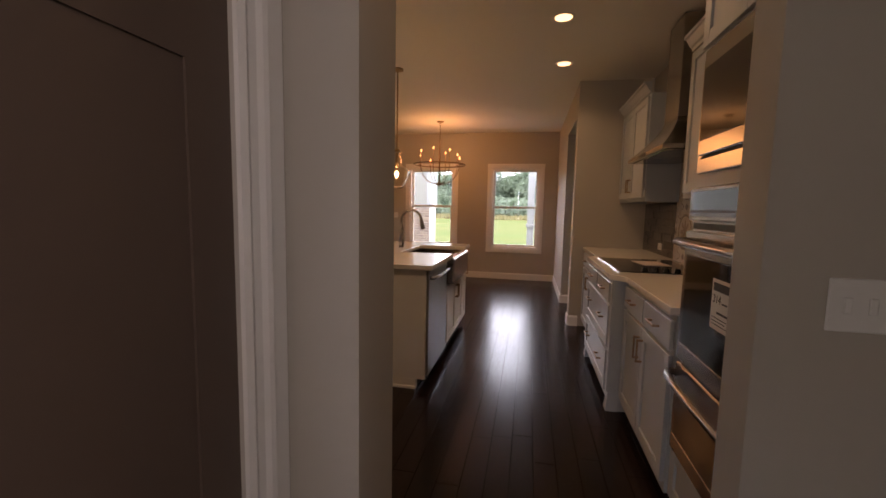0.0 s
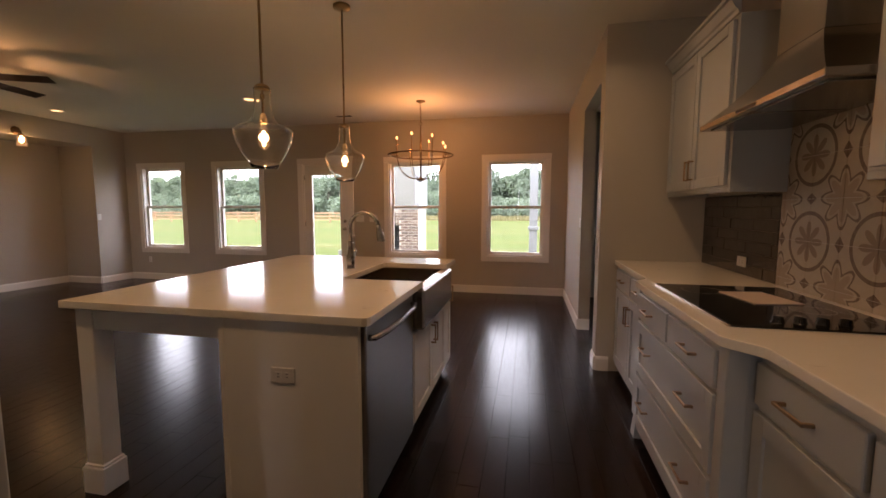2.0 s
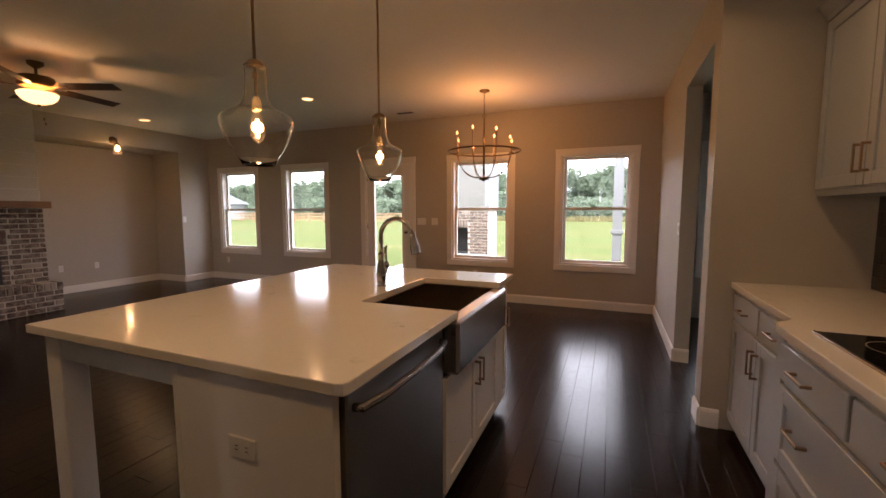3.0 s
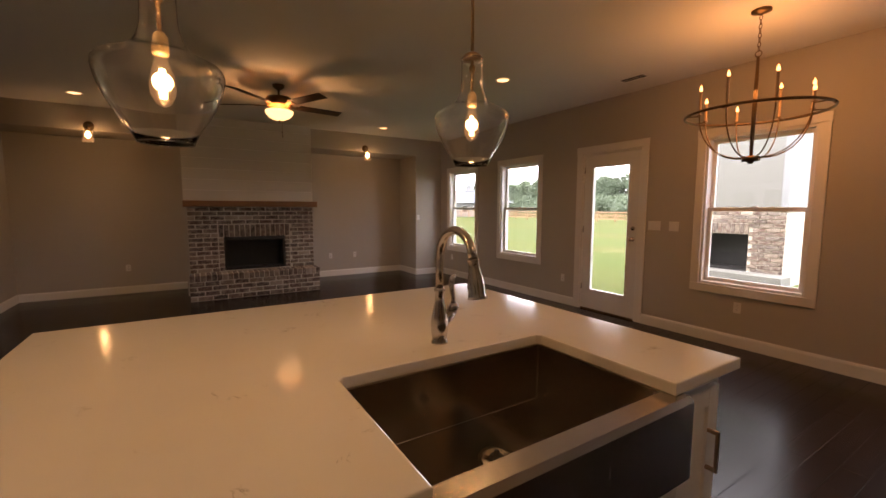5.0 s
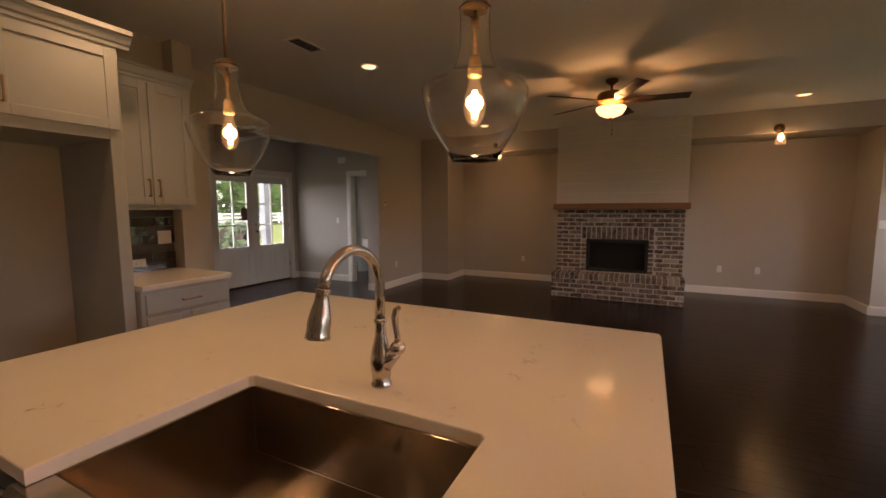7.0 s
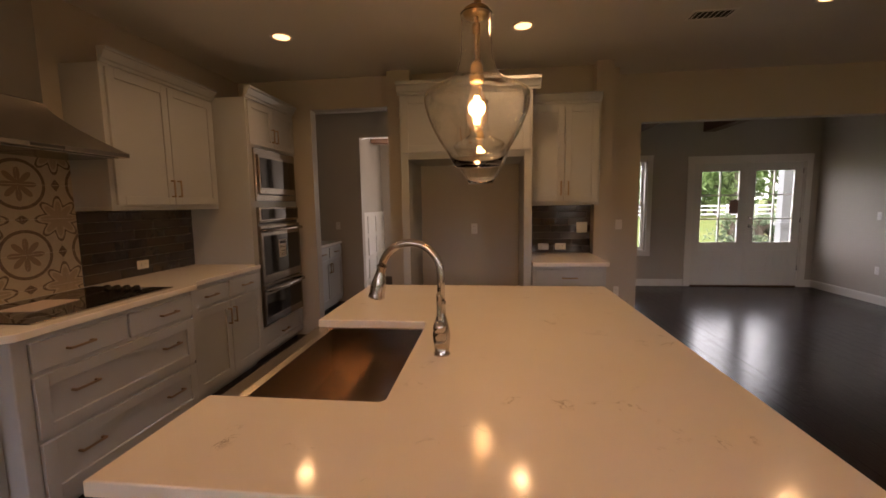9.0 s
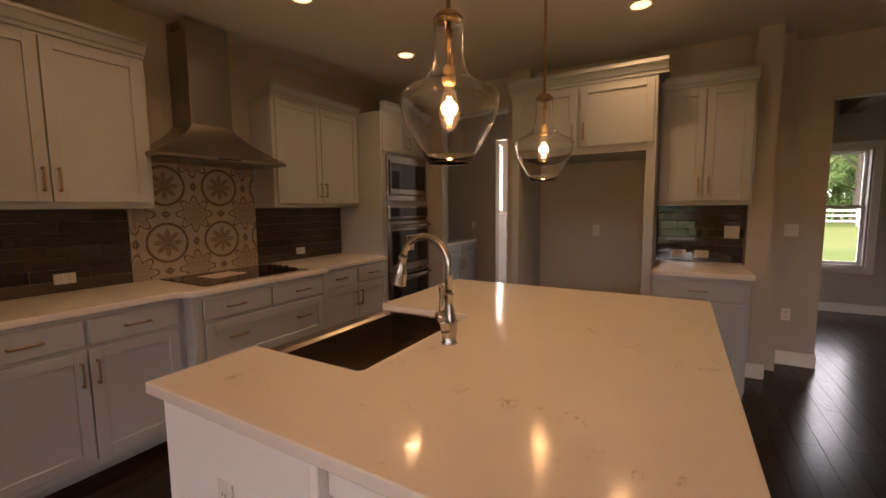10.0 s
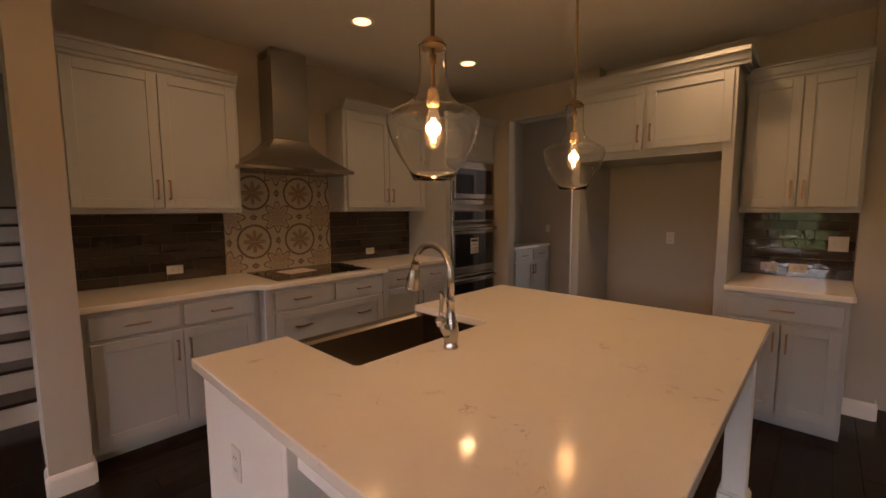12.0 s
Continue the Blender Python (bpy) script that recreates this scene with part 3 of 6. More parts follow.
for s0, s1 in ((a0 + 0.022, mid - 0.002), (mid + 0.002, a1 - 0.022)):
    g0, g1, gz0, gz1 = s0 + 0.13, s1 - 0.13, 0.71, 1.97
    rows = [(s0, 0.02, FZ + 0.022, g0, 0.06, zt - 0.022), (g1, 0.02, FZ + 0.022, s1, 0.06, zt - 0.022), (g0, 0.02, FZ + 0.022, g1, 0.06, gz0), (g0, 0.02, gz1, g1, 0.06, zt - 0.022)]
    m = (g0 + g1) / 2
    for px0, px1 in ((g0, m - 0.05), (m + 0.05, g1)):
        rows += [(px0, 0.012, 0.16, px1, 0.02, 0.18), (px0, 0.012, 0.56, px1, 0.02, 0.58), (px0, 0.012, 0.18, px0 + 0.02, 0.02, 0.56), (px1 - 0.02, 0.012, 0.18, px1, 0.02, 0.56)]
    leaf = part("door_leaf", boxes(*rows), DOORP, d)
    bars = [(m - 0.011, 0.016, gz0, m + 0.011, 0.05, gz1)]
    for i in (1, 2):
        z = gz0 + (gz1 - gz0) * i / 3
        bars += [(g0, 0.018, z - 0.011, m - 0.011, 0.05, z + 0.011), (m + 0.011, 0.018, z - 0.011, g1, 0.05, z + 0.011)]
    part("glazing_bar", boxes(*bars), DOORP, leaf)
    part("pane", boxes((g0, 0.034, gz0, g1, 0.039, gz1)), GLASS, leaf).visible_shadow = False
knob_set(d, mid + 0.07, 0.02, 1.0)
for z in (0.25, 1.1, 1.95):
    hinge(d, a1 - 0.022, 0.012, z)
n = tagged(part("paper_notice", boxes((5.62, 0.026, 1.22, 5.76, 0.031, 1.46)), plain("brown paper", (0.24, 0.17, 0.15), 0.8), at=pose(0, -1.60, 0, 0, 0, 180)), "brown paper notice stuck on the front door glass", "notice")

# hall panel door with moulded casing, closed
d = thing("door_3", "panel door coloured dark taupe in a white moulded casing", "door", kind="structure", at=pose(-0.485, 0, 0, 0, 0, 90))
y0, y1, zt = 0.42, 1.28, 2.06
CAS = [(0, 0), (0.012, 0), (0.018, 0.02), (0.012, 0.035), (0.014, 0.06), (0.022, 0.075), (0.026, 0.09), (0.018, 0.10), (0, 0.10)]
for s, e in ((1, y1), (-1, y0)):
    bm = bmesh.new()
    ends = [[bm.verts.new((e + s * u, -o, z)) for o, u in CAS] for z in (FZ, zt + 0.1)]
    k = len(CAS)
    for i in range(k):
        bm.faces.new((ends[0][i], ends[0][(i + 1) % k], ends[1][(i + 1) % k], ends[1][i]))
    bm.faces.new(ends[0])
    bm.faces.new(ends[1])
    bmesh.ops.recalc_face_normals(bm, faces=bm.faces)
    part("side_casing", bm, TRIM, d)
part("head_casing", boxes((y0, -0.022, zt, y1, 0, zt + 0.1), bevel=0.003), TRIM, d)
# Leaf coloured much darker than the other doors.
leaf = part("door_leaf", boxes((y0, 0.012, FZ + 0.01, y0 + 0.12, 0.045, zt), (y1 - 0.12, 0.012, FZ + 0.01, y1, 0.045, zt), (y0 + 0.12, 0.012, FZ + 0.01, y1 - 0.12, 0.045, 0.22), (y0 + 0.12, 0.012, 1.64, y1 - 0.12, 0.045, zt), (y0 + 0.12, 0.018, 0.22, y1 - 0.12, 0.04, 1.64)), paint("dark taupe door colour", (0.095, 0.066, 0.050), 0.5, 0.05, 60, 0.05), d)
knob_set(d, y0 + 0.07, 0.012, 0.95)

structure("trim", boxes((-0.4845, 1.382, FZ, -0.475, 1.454, 2.16), bevel=0.003), TRIM, "white trim boards at the hall corner", "trim")

# powder room doorway casing
d = thing("door_4", "white cased doorway to the powder room", "doorway", kind="structure")
part("side_casing", boxes((-7.02, -0.15, FZ, -7.00, -0.06, 2.13), bevel=0.003), TRIM, d)
part("side_casing", boxes((-7.02, 0.72, FZ, -7.00, 0.788, 2.13), bevel=0.003), TRIM, d)
part("head_casing", boxes((-7.02, -0.15, 2.13, -7.00, 0.788, 2.22), bevel=0.003), TRIM, d)
part("jamb", boxes((-7.15, -0.06, FZ, -7.02, -0.045, 2.13), (-7.15, 0.705, FZ, -7.02, 0.72, 2.13), (-7.15, -0.045, 2.115, -7.02, 0.705, 2.13)), TRIM, d)


# ---------------------------------------------------------------- cabinets
def shaker(w, h, stile=0.062, t=0.02):
    """A shaker front standing on z 0, its face towards -y."""
    bm = bmesh.new()
    box(bm, 0, -t, 0, stile, 0, h, bevel=0.0018)
    box(bm, w - stile, -t, 0, w, 0, h, bevel=0.0018)
    box(bm, stile, -t, 0, w - stile, 0, stile, bevel=0.0018)
    box(bm, stile, -t, h - stile, w - stile, 0, h, bevel=0.0018)
    box(bm, stile - 0.004, -t + 0.011, stile - 0.004, w - stile + 0.004, -0.001, h - stile + 0.004)
    return bm


def slab(w, h, t=0.02):
    return boxes((0, -t, 0, w, 0, h), bevel=0.003)


PULL = 0.14


def pull_mesh(length=PULL):
    bm = bmesh.new()
    box(bm, -length / 2, -0.036, -0.006, length / 2, -0.026, 0.006, bevel=0.002)
    for s in (-1, 1):
        box(bm, s * (length / 2 - 0.007) - 0.006, -0.028, -0.006, s * (length / 2 - 0.007) + 0.006, 0, 0.006, bevel=0.0015)
    return bm


def cabinet(name, label, at, w, depth, z0, z1, fronts, material=CAB, group="", toe=0.0, crown=0.0, rail=0.0, sides=True, category="cabinet"):
    """A cabinet unit; local x along its front, front at y 0 facing -y. fronts: kind, x0, x1, z0, z1, pulls."""
    c = thing(name, label, category, group, at=at)
    rows = [(0, 0, z0 + toe, w, depth, z1)]
    if toe:
        rows.append((0.0, 0.07, FZ, w, depth, toe))
    part("body", boxes(*rows, bevel=0.002), material, c)
    for kind, x0, x1, a, b, pulls in fronts:
        f = part("drawer" if kind.startswith("drawer") else "door", slab(x1 - x0, b - a) if kind == "drawer" else shaker(x1 - x0, b - a), material, c, at=pose(x0, -0.001, a))
        for px, pz, up in pulls:
            part("handle", pull_mesh(), BRONZE, f, "bronze bar pull", pose(px - x0, -0.02, pz - a, 0, 90 if up else 0, 0))
    if crown:
        prof = [(0, 0), (0.012, 0), (0.018, 0.02), (0.03, 0.03), (0.055, 0.075), (0.07, 0.08), (0.07, crown), (0, crown)]
        bm = extrude_profile(prof, -0.0, w)
        part("crown", bm, material, c, at=pose(0, 0, z1))
    if rail:
        part("light_rail", boxes((0, 0.0, z0 - rail, w, 0.02, z0), (0, 0.02, z0 - rail, 0.02, depth, z0), (w - 0.02, 0.02, z0 - rail, w, depth, z0), bevel=0.002), material, c)
    return c


def pair(w, z0, z1, up, m=0.012, mid=0.004):
    """Two doors side by side with pulls at the inner stiles."""
    h = w / 2
    pz = z1 - 0.13 if up else z0 + 0.13
    return [("door", m, h - mid, z0, z1, [(h - mid - 0.032, pz, True)]), ("door", h + mid, w - m, z0, z1, [(h + mid + 0.032, pz, True)])]


def drawers(w, z0, z1, m=0.012, mid=0.012):
    h = w / 2
    return [("drawer", m, h - mid, z0, z1, [((m + h - mid) / 2, (z0 + z1) / 2, False)]), ("drawer", h + mid, w - m, z0, z1, [((h + mid + w - m) / 2, (z0 + z1) / 2, False)])]


def east(y, x):
    return pose(x, y, 0, 0, 0, -90)


FX = 0.875
w = 1.05
cabinet("base_cabinet", "pale grey shaker base cabinet with drawers over two doors", east(5.752, FX), w, EAST - FX, 0, 0.874, [(k, a + 0.03 * (a < w / 2), b - 0.03 * (b > w / 2), c, d_, [(p[0] + (0.015 if p[0] < w / 2 else -0.015) * (not p[2]), p[1], p[2]) for p in ps]) for k, a, b, c, d_, ps in drawers(w, 0.70, 0.845) + pair(w, 0.03, 0.675, True)], toe=-0.02, group="base cabinets along the range wall")
w = 0.965
cabinet("base_cabinet", "pale grey shaker base cabinet with drawers over two doors", east(3.497, FX), w, EAST - FX, 0, 0.874, drawers(w, 0.70, 0.845) + pair(w, 0.03, 0.675, True), toe=-0.02, group="base cabinets along the range wall")
# the cooktop cabinet stands proud, with corner posts on feet
BX = 0.785
w = 1.195
wide = [("drawer_front", 0.075, w - 0.075, z0, z1, [(0.30, (z0 + z1) / 2 + 0.03, False), (w - 0.30, (z0 + z1) / 2 + 0.03, False)]) for z0, z1 in ((0.365, 0.675), (0.035, 0.34))]
tops = [(k, max(a, 0.075), min(b, w - 0.075), c, d_, ps) for k, a, b, c, d_, ps in drawers(w, 0.70, 0.845)]
cook = cabinet("cooktop_cabinet", "pale grey proud drawer cabinet under the cooktop", east(4.699, BX), w, EAST - BX, 0, 0.874, tops + wide, toe=-0.02)
for s in (0, 1):
    x = s * (w - 0.065)
    post = part("post", boxes((x - 0.002, -0.012, 0.05, x + 0.067, 0.06, 0.874), bevel=0.004), CAB, cook)
    bm = bmesh.new()
    r = bmesh.ops.create_cone(bm, cap_ends=True, segments=4, radius1=0.060, radius2=0.042, depth=0.145)
    bmesh.ops.rotate(bm, verts=r["verts"], cent=(0, 0, 0), matrix=Matrix.Rotation(radians(45), 3, "Z"))
    part("foot", bm, CAB, post, at=pose(x + 0.0325, 0.03, -0.0175))


def counter_slab():
    """The range-wall worktop with its wavy step out at the cooktop."""
    x, xb = 0.845, 0.752
    pts = [(EAST, 2.532), (x, 2.532)]
    for i in range(9):
        t = i / 8
        s = t * t * (3 - 2 * t)
        pts.append((x + (xb - x) * s, 3.40 + 0.14 * t))
    for i in range(9):
        t = i / 8
        s = t * t * (3 - 2 * t)
        pts.append((xb + (x - xb) * s, 4.66 + 0.14 * t))
    pts += [(x, 5.752), (EAST, 5.752)]
    return pts


def slab_from(pts, z0, z1, bevel=0.004):
    bm = bmesh.new()
    f = bm.faces.new([bm.verts.new((x, y, z0)) for x, y in pts])
    r = bmesh.ops.extrude_face_region(bm, geom=[f])
    for v in r["geom"]:
        if isinstance(v, bmesh.types.BMVert):
            v.co.z = z1
    bmesh.ops.recalc_face_normals(bm, faces=bm.faces)
    es = [e for e in bm.edges if abs(e.verts[0].co.z - e.verts[1].co.z) < 1e-6]
    bmesh.ops.bevel(bm, geom=es, offset=bevel, segments=2, profile=0.5, affect="EDGES")
    return bm


tagged(part("worktop", slab_from(counter_slab(), 0.876, 0.914), QUARTZ), "warm white quartz worktop along the range wall", "worktop")

# wall cabinets
UX, UD = 1.235, EAST - 1.235
for y, w in ((5.74, 1.085), (3.665, 1.132)):
    cabinet("wall_cabinet", "pale grey two-door shaker wall cabinet with crown", east(y, UX), w, UD, 1.487, 2.46, [(k, a + 0.02 * (a < w / 2), b - 0.02 * (b > w / 2), c, d_, ps) for k, a, b, c, d_, ps in pair(w, 1.50, 2.44, False, 0.014)], crown=0.10, rail=0.027, group="wall cabinets beside the hood")

# oven tower
TX, TY0, TY1 = 0.905, 1.605, 2.53
w = TY1 - TY0
tower = cabinet("oven_tower", "pale grey tall cabinet holding the ovens", east(TY1, TX), w, EAST - TX, 0, 2.50, pair(w, 2.07, 2.48, False, 0.02) + [("drawer_front", 0.02, w - 0.02, 0.0, 0.25, [(w / 2, 0.125, False)])], toe=-0.02, crown=0.10)


def oven():
    """Microwave over two wall ovens, in steel frames; local front at y 0."""
    at = east(2.46, TX - 0.001)
    ww = 0.815
    g = thing("wall_oven", "stainless double wall oven with black glass doors", "oven", at=at)
    part("frame", boxes((0.005, -0.02, 0.26, ww - 0.005, 0.0, 1.33), bevel=0.003), OVSTEEL, g)
    fascia = part("fascia", boxes((0, -0.04, 1.325, ww, 0.0, 1.468), bevel=0.008), OVSTEEL, g, "steel fascia round the controls")
    part("control_panel", boxes((0.035, -0.044, 1.345, ww - 0.035, -0.040, 1.45), bevel=0.0018), BLACKG, fascia, "black glass control panel")
    part("vent_slot", boxes((0.02, -0.022, 1.292, ww - 0.02, -0.0202, 1.318)), BLACK, g, "dark vent gap")
    for z0, z1 in ((0.70, 1.285), (0.27, 0.685)):
        dr = part("oven_door", boxes((0.0, -0.045, z0, ww, -0.021, z1), bevel=0.006), OVSTEEL, g)
        part("window", boxes((0.04, -0.0475, z0 + 0.085, ww - 0.04, -0.0445, z1 - 0.105), bevel=0.001), BLACKG, dr, "black oven glass")
        part("ledge", boxes((0.03, -0.050, z0 + 0.072, ww - 0.03, -0.0452, z0 + 0.082), bevel=0.002), STEEL, dr, "bright steel ledge")
        hz = z1 - 0.05
        bm = tube([(0.012, -0.045, hz), (0.016, -0.078, hz), (0.06, -0.096, hz), (0.20, -0.106, hz), (ww / 2, -0.110, hz), (ww - 0.20, -0.106, hz), (ww - 0.06, -0.096, hz), (ww - 0.016, -0.078, hz), (ww - 0.012, -0.045, hz)], 0.017, 12)
        part("handle", bm, OVSTEEL, dr, "curved steel handle")
    label = tagged(part("energy_label", boxes((0.0, -0.0492, 0.0, 0.15, -0.0482, 0.185)), plain("label paper", (0.75, 0.73, 0.68), 0.6), at=at @ pose(0.32, 0, 0.935)), "white paper energy label on the oven glass", "label")
    part("print_band", boxes((0.012, -0.0500, 0.142, 0.138, -0.0493, 0.172)), BLACK, label)
    part("print_band", boxes((0.012, -0.0500, 0.018, 0.138, -0.0493, 0.021), (0.012, -0.0500, 0.030, 0.118, -0.0493, 0.033), (0.012, -0.0500, 0.042, 0.128, -0.0493, 0.045), (0.05, -0.0500, 0.060, 0.138, -0.0493, 0.068), (0.085, -0.0500, 0.100, 0.125, -0.0493, 0.106)), BLACK, label)
    cu = bpy.data.curves.new("number", "FONT")
    cu.body, cu.size, cu.extrude, cu.align_x = "314", 0.042, 0.0005, "CENTER"
    tx = new("number", cu)
    dg = bpy.context.evaluated_depsgraph_get()
    me = bpy.data.meshes.new_from_object(tx.evaluated_get(dg))
    bpy.data.objects.remove(tx)
    me.materials.append(BLACK)
    ob = new("number", me)
    ob.parent = label
    ob.matrix_basis = pose(0.045, -0.0497, 0.098, 90)
    mw = thing("microwave", "built-in stainless microwave with black glass", "microwave", at=at)
    part("trim_kit", boxes((0, -0.022, 1.528, ww, 0, 2.045), bevel=0.004), OVSTEEL, mw)
    dr = part("microwave_door", boxes((0.045, -0.040, 1.600, ww - 0.045, -0.0225, 1.985), bevel=0.004), OVSTEEL, mw)
    part("window", boxes((0.062, -0.0425, 1.660, ww - 0.19, -0.0395, 1.955), bevel=0.001), BLACKG, dr, "black microwave glass")
    part("control_panel", boxes((ww - 0.18, -0.0425, 1.660, ww - 0.065, -0.0395, 1.955), bevel=0.001), BLACKG, dr, "black glass keypad")
    part("vent_slot", boxes((0.04, -0.0235, 1.588, ww - 0.04, -0.0222, 1.598)), BLACK, mw, "dark gap under the door")


oven()


def hood():
    """Chimney hood: flared canopy, rim and duct cover. Local: wall at y 0.46, front at y 0."""
    g = thing("range_hood", "stainless chimney hood with a flared canopy", "hood", at=east(4.70, 1.075))
    ww, dd = 1.05, EAST - 1.075
    bm = boxes((0, 0, 1.815, ww, dd, 1.845), bevel=0.003)
    part("rim", bm, STEEL, g)
    bm = bmesh.new()
    rings = []
    for i in range(11):
        t = i / 10
        k = (1 - t) ** 1.45
        hw = 0.165 + (ww / 2 - 0.17) * k
        fy = dd - 0.27 + (0.005 - (dd - 0.27)) * k
        z = 1.845 + 0.26 * t
        rings.append([bm.verts.new(v) for v in ((ww / 2 - hw, fy, z), (ww / 2 + hw, fy, z), (ww / 2 + hw, dd, z), (ww / 2 - hw, dd, z))])
    for a, b in zip(rings, rings[1:]):
        for i in range(4):
            bm.faces.new((a[i], a[(i + 1) % 4], b[(i + 1) % 4], b[i]))
    bmesh.ops.recalc_face_normals(bm, faces=bm.faces)
    for f in bm.faces:
        f.smooth = True
    for e in bm.edges:
        if abs(e.verts[0].co.z - e.verts[1].co.z) > 1e-4:
            e.smooth = False
    part("canopy", bm, STEEL, g)
    part("chimney", boxes((ww / 2 - 0.165, dd - 0.27, 2.105, ww / 2 + 0.165, dd, CEIL - 0.03), bevel=0.003), STEELV, g)
    part("vent_slot", boxes((ww / 2 - 0.166, dd - 0.20, 2.80, ww / 2 - 0.165, dd - 0.06, 2.81), (ww / 2 - 0.166, dd - 0.20, 2.82, ww / 2 - 0.165, dd - 0.06, 2.83), (ww / 2 - 0.166, dd - 0.20, 2.84, ww / 2 - 0.165, dd - 0.06, 2.85)), BLACK, g)
    part("filter", boxes((0.05, 0.04, 1.807, ww / 2 - 0.01, dd - 0.05, 1.815), (ww / 2 + 0.01, 0.04, 1.807, ww - 0.05, dd - 0.05, 1.815), bevel=0.002), STEELV, g)
    part("control_strip", boxes((ww / 2 - 0.09, -0.002, 1.822, ww / 2 + 0.09, 0.0, 1.838)), BLACK, g)


hood()

# cooktop
g = thing("cooktop", "black ceramic glass cooktop with steel edges", "cooktop")
part("glass", boxes((0.845, 3.655, 0.9145, 1.47, 4.555, 0.922), bevel=0.002), BLACKG, g)
part("edge_trim", boxes((0.835, 3.655, 0.9145, 0.844, 4.555, 0.924), bevel=0.001), STEEL, g)
for i in range(2):
    part("burner_ring", lathe([(0.10 - 0.02 * i, 0), (0.10 - 0.02 * i, 0.0006), (0.097 - 0.02 * i, 0.0006), (0.097 - 0.02 * i, 0)], 40), GROUT, g, "", pose(1.02 + 0.02 * i, 4.38, 0.922) if i == 0 else pose(1.30, 3.98, 0.922))
bk = slab_from([(0, 0), (0.215, 0), (0.215, 0.28), (0, 0.28)], 0, 0.004, 0.0005)
tagged(part("paper_booklet", bk, plain("booklet paper", (0.62, 0.52, 0.46), 0.5), at=pose(1.12, 4.06, 0.9225, 0, 0, 8)), "pale paper booklet lying on the cooktop", "booklet")
for i in range(4):
    part("knob", lathe([(0, 0.026), (0.017, 0.025), (0.019, 0.02), (0.021, 0.004), (0.024, 0)], 20), BLACKG, g, "", pose(1.04 + 0.075 * i, 3.735, 0.922))

# island
isl = thing("kitchen_island", "white kitchen island base with panelled ends", "island")
IX0, IX1, IY0, IY1 = -1.265, -0.595, 3.505, 5.525
part("side_panel", boxes((IX0, IY0, FZ, IX0 + 0.03, IY1, 0.874), bevel=0.002), ISLP, isl)
part("end_panel", boxes((IX0 + 0.03, IY0, -0.01, IX1, IY0 + 0.03, 0.874), (IX0 + 0.03, IY0, FZ, IX1 - 0.07, IY0 + 0.03, -0.01), bevel=0.001), ISLP, isl)
part("end_panel", boxes((IX0 + 0.03, IY1 - 0.03, -0.01, IX1, IY1, 0.874), (IX0 + 0.03, IY1 - 0.03, FZ, IX1 - 0.07, IY1, -0.01), bevel=0.001), ISLP, isl)
part("floor_panel", boxes((IX0 + 0.03, IY0 + 0.03, -0.01, IX1 - 0.07, IY1 - 0.03, 0.01)), ISLP, isl)
part("toe_kick", boxes((IX1 - 0.09, IY0 + 0.03, FZ, IX1 - 0.07, IY1 - 0.03, -0.01)), ISLP, isl)
part("face_frame", boxes((IX1 - 0.02, 4.285, -0.01, IX1, 4.31, 0.874), (IX1 - 0.02, 5.24, -0.01, IX1, 5.495, 0.874), (IX1 - 0.02, 4.31, -0.01, IX1, 5.24, 0.025), bevel=0.001), ISLP, isl)
part("base_moulding", boxes((IX0, IY0 - 0.012, FZ, IX1 - 0.07, IY0 - 0.001, FZ + 0.022), (IX0, IY1 + 0.001, FZ, IX1 - 0.07, IY1 + 0.012, FZ + 0.022), (IX0 - 0.012, IY0, FZ, IX0 - 0.001, IY1, FZ + 0.022), bevel=0.002), ISLP, isl)
part("apron", boxes((-2.06, IY0 + 0.03, 0.765, IX0 - 0.001, IY0 + 0.052, 0.874), (-2.06, IY1 - 0.052, 0.765, IX0 - 0.001, IY1 - 0.03, 0.874), (-2.06, IY0 + 0.052, 0.765, -2.038, IY1 - 0.052, 0.874), bevel=0.002), ISLP, isl)
for yy in (IY0 + 0.02, IY1 - 0.12):
    lg = part("leg", boxes((-2.09, yy, FZ, -1.99, yy + 0.10, 0.874), bevel=0.004), ISLP, isl)
    part("plinth", boxes((-2.105, yy - 0.015, FZ, -1.975, yy + 0.115, 0.05), (-2.098, yy - 0.008, 0.05, -1.982, yy + 0.108, 0.065), bevel=0.004), ISLP, lg)
m = pose(IX1, 4.305, 0, 0, 0, 90)
for k, a, b, c, d_, ps in pair(0.945, 0.03, 0.60, True, 0.0, 0.003):
    f = part("door", shaker(b - a, d_ - c), ISLP, isl, at=m @ pose(a, -0.001, c))
    for px, pz, up in ps:
        part("handle", pull_mesh(), BRONZE, f, "bronze bar pull", pose(px - a, -0.02, pz - c, 0, 90, 0))

f = part("door", shaker(0.235, 0.80), ISLP, isl, "narrow pull-out front", pose(IX1, 5.25, 0.03, 0, 0, 90) @ pose(0, -0.001, 0))
part("handle", pull_mesh(), BRONZE, f, "bronze bar pull", pose(0.175, -0.02, 0.595, 0, 90, 0))

# island worktop with the sink notch
SX0, SY0, SY1 = -1.08, 4.368, 5.165
pts = [(-2.128, 3.484), (-0.57, 3.484), (-0.548, 3.492), (-0.54, 3.514), (-0.54, SY0), (SX0 + 0.015, SY0), (SX0, SY0 + 0.015), (SX0, SY1 - 0.015), (SX0 + 0.015, SY1), (-0.545, SY1), (-0.545, 5.55), (-2.098, 5.552), (-2.12, 5.544), (-2.128, 5.522)]
tagged(part("island_worktop", slab_from(pts, 0.876, 0.914), QUARTZ), "warm white quartz island worktop with a sink cut-out", "worktop")

